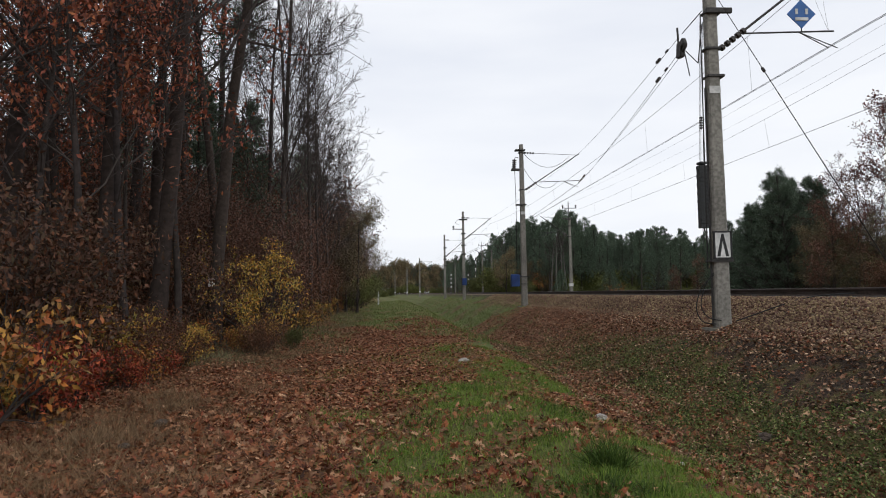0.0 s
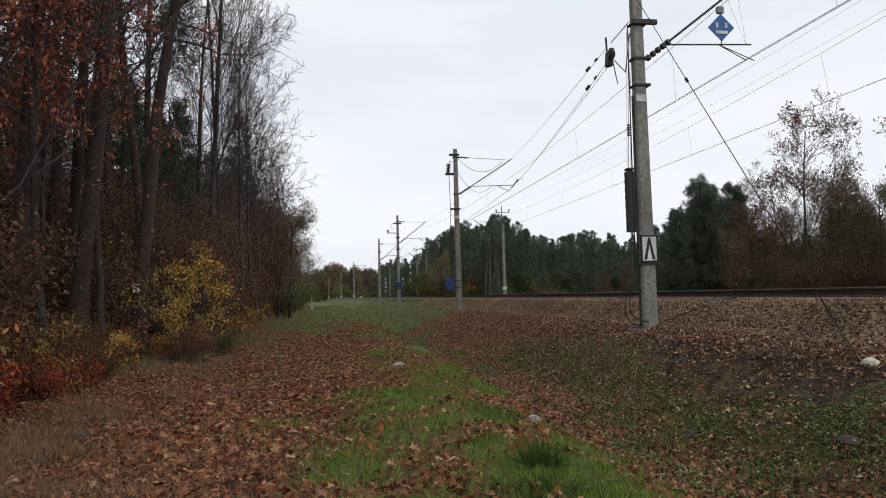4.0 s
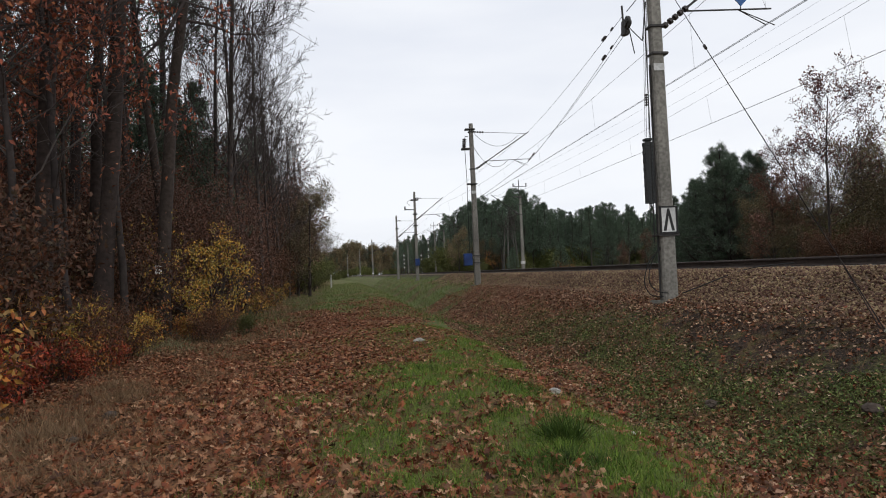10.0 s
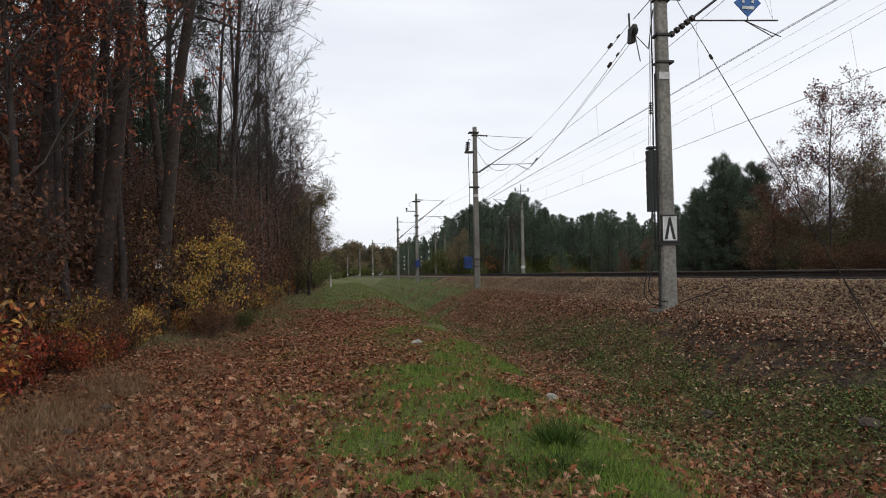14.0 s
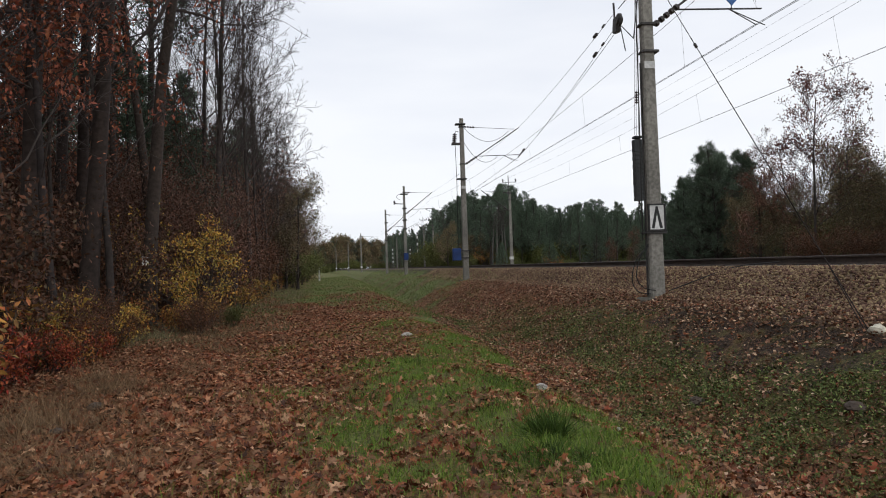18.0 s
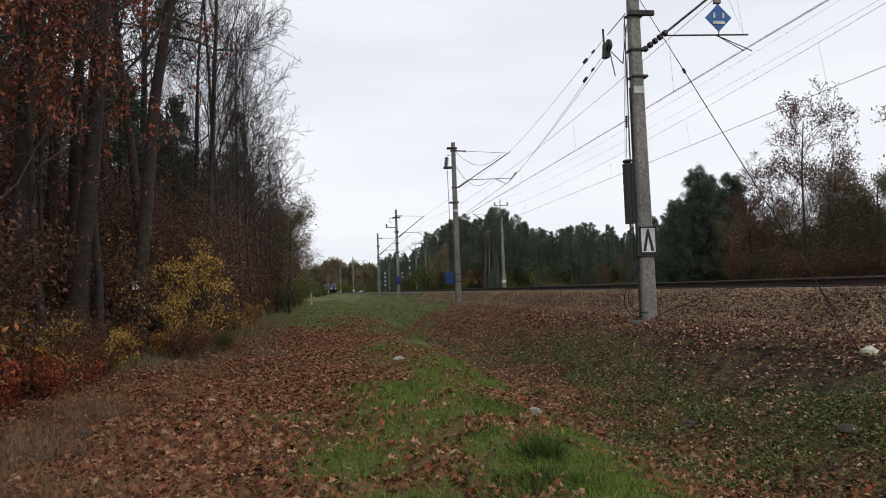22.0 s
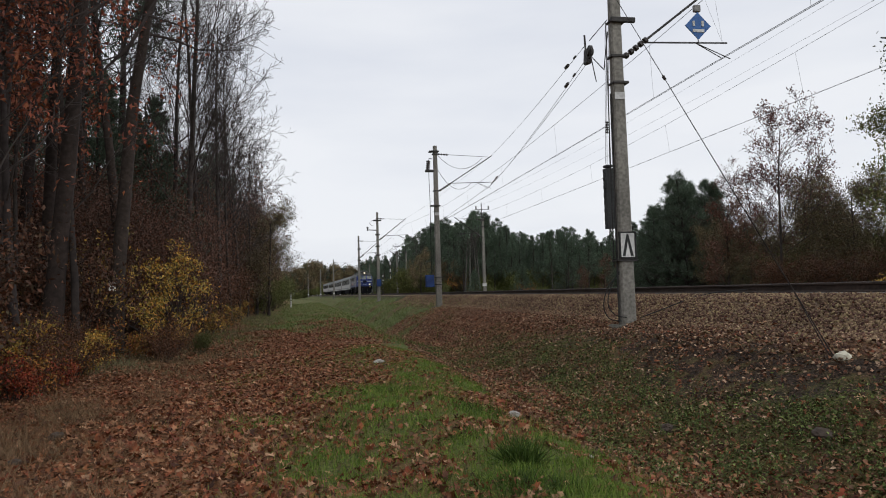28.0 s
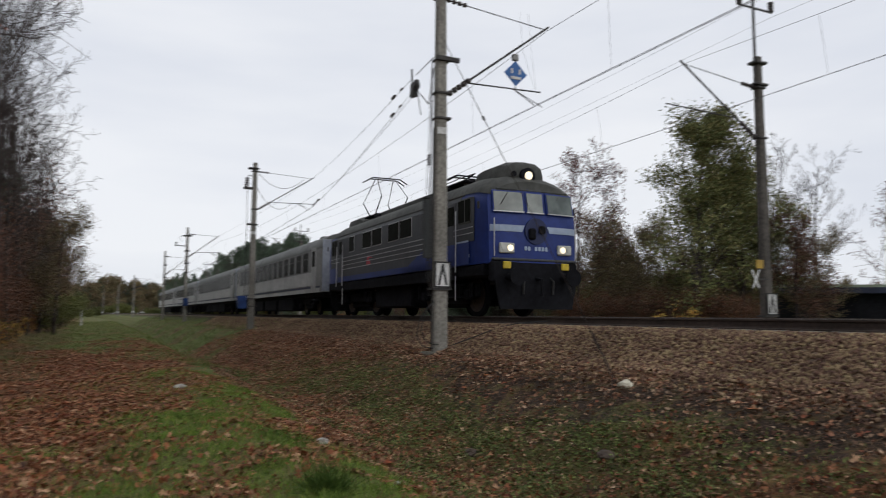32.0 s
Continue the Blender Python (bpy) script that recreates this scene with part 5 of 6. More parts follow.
# ---- trees and bushes ----
class Wood:
    """Gathers branches as tubes, level by level, and the places for leaves."""

    def __init__(self, seed):
        self.rng = random.Random(seed)
        self.v, self.f = {0: [], 1: []}, {0: [], 1: []}
        self.tips = []

    def limb(self, pts, radii, sides, layer):
        v, f = self.v[layer], self.f[layer]
        base = len(v)
        for k, p in enumerate(pts):
            d = (pts[min(k + 1, len(pts) - 1)] - pts[max(k - 1, 0)]).normalized()
            a = d.cross(Vector((0.3, 0.9, 0.2)) if abs(d.z) > 0.8 else Vector((0, 0, 1))).normalized()
            b = d.cross(a)
            for i in range(sides):
                t = 2 * math.pi * i / sides
                v.append(tuple(p + radii[k] * (math.cos(t) * a + math.sin(t) * b)))
        for k in range(len(pts) - 1):
            for i in range(sides):
                j = (i + 1) % sides
                f.append((base + k * sides + i, base + k * sides + j, base + (k + 1) * sides + j, base + (k + 1) * sides + i))

    thin = 0.004
    bend = 0.0

    def branch(self, start, way, length, r, level, plan, up=0.1, wild=0.22):
        """plan: for each level (children, first place, length share, spread)."""
        rng = self.rng
        n = (9, 5, 4, 3, 3)[min(level, 4)]
        pts, d, p = [start.copy()], way.normalized(), start.copy()
        for k in range(n):
            d = (d + Vector((rng.gauss(0, wild), rng.gauss(0, wild), rng.gauss(0, wild) + up)) * (0.12 if level == 0 else 1.0)).normalized()
            if level == 0 and k == 3:
                d = (d + Vector((self.bend, 0, 0))).normalized()
            p = p + d * (length / n)
            pts.append(p.copy())
        radii = [max(r * (1 - (0.75 if level == 0 else 0.85) * k / n), self.thin) for k in range(n + 1)]
        if level == 0:
            radii[0] *= 1.35
        self.limb(pts, radii, (9, 6, 4, 3, 3)[min(level, 4)], 0 if level == 0 else 1)
        if level >= len(plan):
            self.tips.append((pts[-1], d, length))
            self.tips.append((pts[-2], d, length))
            if level == 1:
                self.tips.append((pts[-3], d, length))
                self.tips.append((pts[-4], d, length))
            return
        kids, first, share, spread, *cone = plan[level]
        cone = cone[0] if cone else 0.55
        for k in range(kids):
            t = first + (1 - first) * (k + rng.random() * 0.9) / kids
            i = min(int(t * n), n - 1)
            at = pts[i].lerp(pts[i + 1], t * n - i)
            fwd = (pts[i + 1] - pts[i]).normalized()
            side = fwd.cross(Vector((rng.gauss(0, 1), rng.gauss(0, 1), rng.gauss(0, 1)))).normalized()
            self.branch(at, fwd * math.cos(spread) + side * math.sin(spread), length * share * (1.15 - cone * t) * rng.uniform(0.75, 1.2), radii[i] * (0.3 if level == 0 else 0.55), level + 1, plan, up, wild)


def sprays(tips, keep, cell, seed):
    """Keeps the twig ends of some cells of the crown, so that leaves hang in sprays."""
    rng, chosen, out = random.Random(seed), {}, []
    for tip in tips:
        key = tuple(int(c // cell) for c in tip[0])
        if key not in chosen:
            chosen[key] = rng.random() < keep
        if chosen[key]:
            out.append(tip)
    return out


LEAF_V = [(0, 0, 0), (0.25, 0.42, 0.06), (0, 1, -0.12), (-0.25, 0.42, 0.06)]
LEAF_F = [(0, 1, 2), (0, 2, 3)]


def leaf_mesh(name, tips, per, spread, size, material, seed, flat=0.9):
    rng = np.random.default_rng(seed)
    base = np.array([tuple(p) for p, d, l in tips])
    pos = np.repeat(base, per, 0) + rng.normal(0, spread, (len(base) * per, 3))
    return scatter(name, LEAF_V, LEAF_F, pos, spins(rng, len(pos), flat, (size * 0.7, size * 1.3)), material)


def needle_mesh(name, tips, per, size, seed, material=None):
    """Tufts of needles that point out and up from the twig ends."""
    rng = np.random.default_rng(seed)
    base = np.repeat(np.array([tuple(p) for p, d, l in tips]), per, 0)
    way = np.repeat(np.array([tuple(d) for p, d, l in tips]), per, 0) * 0.7 + np.array([0, 0, 0.4]) + rng.normal(0, 0.55, base.shape)
    way /= np.linalg.norm(way, axis=1)[:, None]
    side = np.cross(way, rng.normal(0, 1, base.shape))
    side /= np.linalg.norm(side, axis=1)[:, None]
    pos = base + rng.normal(0, size * 0.42, base.shape)
    mats = np.stack([side, way, np.cross(side, way)], -1) * (size * rng.uniform(0.7, 1.4, len(pos)))[:, None, None]
    tv = [(-0.06, 0, 0), (0.06, 0, 0), (0.0, 1, 0.1), (0, 0.05, -0.08)]
    return scatter(name, tv, [(0, 1, 2), (1, 3, 2)], pos, mats, material or NEEDLE)


def tree_thing(name, wood, bark, twig, label, category, crown=None, crown_name="crown"):
    t = thing(name, pose(0, 0, 0), label, category)
    for layer, nm, m in ((0, "trunk", bark), (1, "branchwork", twig)):
        if wood.v[layer]:
            ob = new(nm, mesh_from(nm, wood.v[layer], wood.f[layer], m, True))
            ob.parent = t
    if crown:
        ob = new(crown_name, crown)
        ob.parent = t
    return t


def oak(seed, H, r, leaves=True, lean=0.0, low=0.3, bend=0.0, keep=0.3):
    w = Wood(seed)
    w.thin, w.bend = 0.007, bend
    w.branch(Vector((0, 0, -0.3)), Vector((lean, 0, 1)), H, r, 0, [(16, low, 0.34, 1.1), (6, 0.2, 0.5, 0.8), (5, 0.2, 0.5, 0.7)], 0.12)
    crown = leaf_mesh("crown", sprays([tip for tip in w.tips if math.hypot(tip[0].x - lean * tip[0].z, tip[0].y) < 3.6], keep, 0.9, seed), 10, 0.15, 0.125, OAKLEAF, seed) if leaves else None
    return tree_thing("oak_tree", w, OAKBARK, TWIG, "tall dark oak holding rust-red autumn leaves" if leaves else "tall bare dark forest tree", "tree", crown)


def bare(seed, H, r, low=0.28, bark=None, kids=23):
    w = Wood(seed)
    w.thin = 0.0058
    w.branch(Vector((0, 0, -0.3)), Vector((0.01, 0, 1)), H, r, 0, [(kids, low, 0.37, 0.68, 0.68), (7, 0.18, 0.42, 0.66), (6, 0.15, 0.42, 0.7), (4, 0.15, 0.5, 0.7)], 0.1, 0.17)
    return tree_thing("bare_tree", w, bark or BARK, TWIG, "tall leafless tree with fine upswept twigs", "tree")


def pine(seed, H, r, low=0.45, size=0.42, per=9, limbs=34, reach=0.26, fine=True):
    w = Wood(seed)
    w.branch(Vector((0, 0, -0.3)), Vector((0, 0, 1)), H, r, 0, [(limbs, low, reach, 1.2, 0.98)] + ([(6, 0.25, 0.42, 0.8)] if fine else []), 0.07, 0.14)
    w.tips.append((Vector((0, 0, H - 0.3)), Vector((0, 0, 1)), 1.0))
    return tree_thing("pine_tree", w, BARK, TWIG, "dark green pine with a dense needled crown", "tree", needle_mesh("crown", w.tips, per, size, seed))


def leafy(seed, H, r, material, label, per=7, leaf=0.16, low=0.2, kids=16, spread=0.28, share=0.36, name="broadleaf_tree", cone=0.55, keep=1.0, thin=0.005):
    w = Wood(seed)
    w.thin = thin
    w.branch(Vector((0, 0, -0.2)), Vector((0, 0, 1)), H, r, 0, [(kids, low, share, 0.9, cone), (6, 0.2, 0.5, 0.8), (4, 0.2, 0.5, 0.8)], 0.1, 0.2)
    return tree_thing(name, w, BARK, TWIG, label, "tree", leaf_mesh("crown", sprays(w.tips, keep, 0.8, seed), per, spread, leaf, material, seed))


def shrub(seed, H, material, label, stems=9, per=6, leaf=0.1, spread=0.16, name="shrub", keep=1.0):
    w = Wood(seed)
    rng = random.Random(seed)
    for k in range(stems):
        a = rng.uniform(0, 6.28)
        w.branch(Vector((0.15 * math.cos(a), 0.15 * math.sin(a), -0.1)), Vector((math.cos(a) * 0.45, math.sin(a) * 0.45, 1)), H * rng.uniform(0.6, 1.05), 0.018 + 0.004 * H, 1, [None, (7, 0.2, 0.42, 0.75), (4, 0.2, 0.5, 0.8)], 0.06, 0.2)
    t = thing(name, pose(0, 0, 0), label, "bush")
    ob = new("framework", mesh_from("framework", w.v[1], w.f[1], TWIG))
    ob.parent = t
    ob = new("foliage", leaf_mesh("foliage", sprays(w.tips, keep, 0.35, seed), per, spread, leaf, material, seed))
    ob.parent = t
    return t


def plant(template, x, y, turn=0.0, scale=1.0, used=set(), z=None):
    """Puts a template, or a copy of it, on the ground."""
    z = float(land(x, y)) if z is None else z
    if template.name in used:
        return copy_thing(template, pose(x, y, z, 0, 0, turn) @ Matrix.Scale(scale / template.scale[0], 4))
    m = pose(x, y, z, 0, 0, turn) @ Matrix.Scale(scale, 4)
    used.add(template.name)
    template.matrix_basis = m
    return template


def polar(az, dist):
    return dist * math.sin(radians(az)), dist * math.cos(radians(az))


def under_edge(x, y, height, scale):
    """The wood grows lower towards its open end: the scale that keeps a tree under that slope."""
    az, d = math.degrees(math.atan2(x, y)), math.hypot(x, y)
    el = np.interp(az, (-19, -16.5, -13, -10, -7, -5), (40, 17.5, 14, 10, 7, 5))
    return min(scale, (d * math.tan(radians(el)) + 1.6) / height)


rnd = random.Random(11)
oaks = [oak(21, 22, 0.19, lean=0.043, low=0.24, keep=0.58), oak(22, 23, 0.22, lean=0.07, low=0.26, keep=0.5), oak(26, 22, 0.21, lean=0.05, low=0.42, bend=0.09, keep=0.3), oak(27, 20, 0.15, lean=-0.06, low=0.22, keep=0.36)]
youngoak = leafy(25, 9.5, 0.09, OAKLEAF, "young oak with rust-red leaves at the wood's edge", 9, 0.12, 0.36, 15, 0.14, 0.46, keep=0.42)
darks = [oak(23, 22, 0.2, False, 0.02, 0.4), oak(24, 21, 0.17, False, -0.02, 0.45)]
bares = [bare(31, 19, 0.14, 0.22), bare(32, 17.5, 0.115, 0.18)]
farpine = pine(45, 15, 0.2, 0.22, 0.33, 11, 64, 0.26)
farpine2 = pine(46, 15.0, 0.18, 0.1, 0.33, 11, 66, 0.30)
farpine3 = pine(47, 15.0, 0.2, 0.3, 0.35, 11, 56, 0.25)
pines = [pine(41, 17, 0.2), pine(42, 14, 0.17, 0.3), pine(43, 20, 0.24, 0.55)]
tall = shrub(53, 7.0, BROWN, "tall dense brown undergrowth deep in the wood", 26, 15, 0.12, 0.35, "thicket")
thickets = [shrub(51, 3.6, HERBBROWN, "dense brown forest undergrowth", 18, 9, 0.11, 0.25, "thicket"), shrub(52, 2.6, HERBBROWN, "dense brown forest undergrowth", 15, 8, 0.10, 0.2, "thicket")]

# front trunks of the wood, as they stand along its edge: bearing, distance, kind, scale, turn off the bearing
for az, d, tr, sc, off in ((-26.6, 15.5, oaks[0], 1.0, 0), (-22.7, 18.0, oaks[1], 1.0, 0), (-18.4, 21.25, oaks[2], 1.0, 0), (-28.2, 18.5, oaks[3], 1.0, 0), (-18.1, 24.5, darks[1], 1.0, 180), (-33.0, 16.0, oaks[1], 0.95, 30),
                           (-36.5, 14.5, oaks[0], 0.9, 90), (-24.8, 24.0, darks[0], 1.0, 0), (-30.6, 21.0, darks[1], 1.1, 60), (-20.6, 27.0, darks[1], 0.95, 120), (-23.0, 31.0, darks[0], 1.0, 40), (-27.2, 27.0, oaks[3], 1.05, 140)):
    x, y = polar(az, d)
    plant(tr, x, y, -az + off, sc)
# leafless trees that end the wood against the sky
for az, d, k, sc in ((-13.2, 29.0, 0, 1.0), (-11.9, 31.5, 1, 1.0), (-10.8, 38.0, 0, 0.88), (-10.0, 62.0, 1, 0.9), (-9.6, 54.0, 0, 0.8), (-10.0, 43.0, 1, 0.86), (-9.3, 50.0, 0, 0.8), (-8.7, 56.0, 1, 0.76), (-8.2, 66.0, 0, 0.66), (-7.7, 80.0, 0, 0.6), (-14.2, 34.0, 0, 0.95), (-7.3, 96.0, 1, 0.55)):
    x, y = polar(az, d)
    plant(bares[k], x, y, 97.0 * d + 31 * k, sc)
for k in range(10):
    y = 50 + 5.5 * k
    plant(bares[k % 2], float(axis_x(y)) - 18.6 + rnd.uniform(-0.9, 0.9), y, rnd.uniform(0, 360), rnd.uniform(0.6, 0.8) * (1 - 0.0022 * y))
for az, d, sc in ((-15.6, 33.0, 0.6), (-14.4, 37.0, 0.62), (-17.2, 36.0, 0.66), (-13.2, 42.0, 0.6), (-23.8, 33.0, 1.4), (-29.5, 27.0, 1.3)):
    x, y = polar(az, d)
    plant(pines[1], x, y, rnd.uniform(0, 360), sc)
# depth of the wood
for row, (u0, gap) in enumerate(((-19.0, 7.0), (-24.0, 8.0), (-30.0, 9.5))):
    y = 4.0 + row * 1.7
    while y < 150 - 8 * row:
        tr = rnd.choice([darks[0], darks[1], pines[0], darks[0], oaks[0] if y < 24 else bares[0], pines[2], pines[1]])
        x, v = float(axis_x(y)) + u0 + rnd.uniform(-1.8, 1.8), y + rnd.uniform(-1, 1)
        plant(tr, x, v, rnd.uniform(0, 360), under_edge(x, v, 20.0, rnd.uniform(0.8, 1.12)))
        y += gap * rnd.uniform(0.8, 1.3) * (1 + y / 90)
# rust-leaved young oaks and tall thickets that close the wood
for az, d, sc in ((-33.5, 13.5, 0.85), (-30.8, 13.8, 0.95), (-27.7, 13.6, 0.95), (-24.3, 15.2, 1.05), (-20.8, 18.2, 1.1), (-29.0, 18.0, 0.8), (-25.0, 20.0, 0.85)):
    x, y = polar(az, d)
    plant(youngoak, x, y, rnd.uniform(0, 360), sc)
for row, u0 in enumerate((-20.2, -23.5, -29.0)):
    y = 5.0 if row else 30.0
    while y < 130:
        x = float(axis_x(y)) + u0 + rnd.uniform(-1, 1)
        plant(tall, x, y, rnd.uniform(0, 360), under_edge(x, y, 7.0, (rnd.uniform(0.7, 1.05) + 0.1 * row) * (1 + min(y, 60) / (120 if row else 100))))
        y += rnd.uniform(2.8, 4.0) * (1 + y / 60)
for y, u, sc in ((31, -19.5, 0.8), (36, -21, 0.9), (42, -20, 0.95), (49, -21, 1.0), (57, -19.5, 0.95), (66, -20, 1.0), (28, -22, 0.8)):
    x = float(axis_x(y)) + u
    plant(pines[1], x, y, rnd.uniform(0, 360), under_edge(x, y, 14.0, sc))
# brown saplings right behind the front trunks
for k in range(17):
    az, d = -37 + 1.35 * k, 22.0 + 0.36 * k + rnd.uniform(-0.8, 1.2)
    x, y = polar(az, d)
    plant(tall, x, y, rnd.uniform(0, 360), rnd.uniform(0.6, 0.8))
# undergrowth inside the wood
for row, u0 in enumerate((-16.8, -18.8, -21.5, -25.5, -31.0)):
    y = 6.0 + row
    while y < 150:
        plant(rnd.choice(thickets), float(axis_x(y)) + u0 + rnd.uniform(-0.8, 0.8), y, rnd.uniform(0, 360), rnd.uniform(0.4, 0.85) * (1 + 0.2 * row) * (1 if y < 34 else 1.3))
        y += rnd.uniform(2.0, 3.2) * (1.4 if row == 0 else 1) * (1 + y / 70)

yellows = [shrub(61, 3.4, YELLOW, "yellow-leaved hazel bush at the wood's edge", 12, 11, 0.092, 0.1, keep=0.5), shrub(62, 2.0, YELLOW, "low yellow-green bush at the wood's edge", 7, 8, 0.105, 0.11, keep=0.45)]
oranges = [shrub(63, 2.4, ORANGE, "orange-brown autumn bush at the wood's edge", 8, 9, 0.1, 0.11, keep=0.3), shrub(64, 1.6, ORANGE, "low orange-brown autumn bush", 7, 5, 0.12, 0.11, keep=0.5)]
reds = [shrub(65, 1.7, RED, "small red-leaved shrub at the wood's edge", 7, 6, 0.10, 0.12, keep=0.6)]
olives = [shrub(66, 3.0, OLIVE, "dull green bush at the wood's edge", 12, 9, 0.12, 0.2)]
for az, d, tr, sc in ((-14.3, 22.0, yellows[0], 1.0), (-12.9, 23.0, oranges[0], 0.42), (-16.0, 19.6, yellows[1], 0.42), (-15.0, 19.8, yellows[1], 0.5), (-14.9, 18.6, thickets[1], 0.4), (-16.9, 19.4, oranges[1], 0.45), (-11.6, 30.0, yellows[1], 0.6), (-9.3, 58.0, oranges[0], 0.95), (-8.7, 62.0, oranges[0], 0.8), (-10.8, 34.0, oranges[1], 0.6),
                      (-31.8, 12.2, oranges[0], 0.98), (-30.3, 12.8, yellows[1], 0.9), (-29.3, 13.6, oranges[0], 0.88), (-33.5, 12.5, yellows[0], 0.55), (-30.4, 10.4, reds[0], 0.6), (-28.8, 11.0, reds[0], 0.65), (-27.3, 11.6, reds[0], 0.55), (-34.0, 9.3, oranges[1], 0.9), (-32.6, 10.6, yellows[1], 0.6), (-33.9, 10.9, oranges[0], 0.6),
                      (-25.3, 15.2, yellows[1], 0.75), (-24.2, 15.8, yellows[1], 0.5), (-22.9, 17.2, reds[0], 0.6), (-20.9, 18.0, yellows[1], 0.5), (-19.9, 19.5, oranges[1], 0.65), (-22.0, 18.8, oranges[1], 0.6),
                      (-26.5, 13.6, yellows[1], 0.6), (-21.8, 16.0, yellows[1], 0.5), (-20.0, 17.6, yellows[1], 0.45), (-23.4, 15.0, oranges[1], 0.6), (-12.2, 21.0, olives[0], 0.22), (-24.8, 12.8, reds[0], 0.45), (-22.6, 14.6, reds[0], 0.45), (-21.0, 15.8, oranges[1], 0.45), (-23.8, 13.6, oranges[1], 0.5), (-24.4, 14.3, thickets[1], 0.42), (-22.8, 15.4, thickets[1], 0.45), (-21.3, 16.4, thickets[1], 0.45), (-20.4, 17.0, thickets[1], 0.4), (-26.2, 13.0, thickets[1], 0.36), (-27.4, 14.5, thickets[1], 0.5), (-23.5, 16.8, thickets[1], 0.5),
                      (-7.1, 84.0, olives[0], 1.35), (-8.9, 74.0, oranges[0], 1.1), (-9.9, 47.0, yellows[1], 0.7), (-10.6, 40.0, olives[0], 0.4), (-7.4, 62.0, olives[0], 1.0), (-6.9, 76.0, olives[0], 1.1), (-6.5, 92.0, olives[0], 1.1)):
    x, y = polar(az, d)
    plant(tr, x, y, rnd.uniform(0, 360), sc)

# far side of the line
birch = leafy(79, 9.5, 0.09, PINKISH, "sparse tree with faded reddish leaves beyond the tracks", 6, 0.125, 0.2, 20, 0.12, 0.5, cone=0.75, keep=0.7, thin=0.009)
green = leafy(72, 10.5, 0.2, GREENL, "leafy green ash tree beyond the tracks", 24, 0.14, 0.14, 30, 0.22, 0.44, cone=0.85)
rusty = leafy(73, 6.5, 0.12, RUSTL, "reddish-brown young tree beyond the tracks", 9, 0.12, 0.12, 16, 0.18, 0.4)
hedge = leafy(74, 6.5, 0.1, HEDGE, "olive-brown bushy tree beyond the tracks", 12, 0.105, 0.08, 20, 0.2, 0.42)
farwood = leafy(76, 13, 0.2, HEDGE, "brownish broadleaf tree of the distant wood", 6, 0.75, 0.12, 12, 0.8, 0.4)
scrub = shrub(75, 4.2, OLIVE, "dull green scrub under the far pines", 14, 8, 0.34, 0.5, "scrub_bush")
youngpine = pine(44, 9.5, 0.14, 0.03, 0.2, 15, 110, 0.36)
for az, d, tr, sc in ((13.5, 62, oranges[0], 0.6), (18.2, 66, rusty, 0.4), (-7.1, 57, hedge, 1.2), (-8.0, 61, hedge, 1.2), (23.9, 47, youngpine, 0.66), (25.2, 45, youngpine, 0.7), (26.4, 44, youngpine, 0.81), (27.5, 46, youngpine, 0.78), (25.8, 48, youngpine, 0.8), (26.9, 50, youngpine, 0.86), (24.5, 49, youngpine, 0.66), (28.0, 47, youngpine, 0.76), (23.2, 52, youngpine, 0.6), (22.6, 54, youngpine, 0.62), (21.5, 60, youngpine, 0.6), (28.6, 48, youngpine, 0.7), (28.4, 42, hedge, 0.62), (32.9, 39, birch, 0.95), (31.2, 45, birch, 0.76), (35.2, 44, hedge, 1.05), (36.4, 42, hedge, 0.85), (29.3, 40, rusty, 0.78), (30.8, 40, hedge, 0.6), (37.5, 40, hedge, 0.85),
                      (42.2, 34, green, 0.96), (39.8, 38, hedge, 0.8), (44.0, 38, hedge, 0.8), (45.2, 36, green, 0.72), (46.5, 37, hedge, 0.75), (48.8, 34, rusty, 0.78), (50.2, 35, hedge, 0.65), (47.5, 42, bares[1], 0.55), (50.0, 43, bares[0], 0.5), (57.0, 36, birch, 0.75), (53.5, 46, hedge, 0.3), (40.8, 28.5, yellows[1], 0.8), (50.5, 60, hedge, 0.5), (52.5, 64, hedge, 0.46), (54.6, 60, hedge, 0.48), (56.5, 62, hedge, 0.5), (58.5, 60, hedge, 0.55), (51.6, 75, hedge, 0.6), (55.5, 78, hedge, 0.66), (20.0, 62, rusty, 0.5), (8.5, 105, oranges[0], 1.6), (42.5, 32, thickets[0], 0.6), (38.5, 33, thickets[0], 0.6), (36, 34, thickets[0], 0.6), (33, 36, thickets[0], 0.6), (45.5, 31, thickets[0], 0.5)):
    x, y = polar(az, d)
    plant(tr, x, y, rnd.uniform(0, 360), sc)
# pine wood behind
CREST_AZ = (0.3, 1.0, 3.0, 3.7, 4.4, 5.5, 7.0, 8.2, 9.4, 10.4, 11.9, 14.0, 15.8, 18.0, 19.4, 24.0, 31.0)
CREST_EL = (2.5, 3.0, 3.3, 3.6, 5.0, 5.4, 5.8, 5.6, 6.5, 6.6, 5.7, 4.9, 4.6, 4.6, 4.2, 4.0, 4.2)


def crest(az, d):
    """How high the tops of the far wood stand, at a bearing and distance."""
    el = np.interp(az, CREST_AZ, CREST_EL)
    return d * math.tan(radians(float(el))) + 1.6


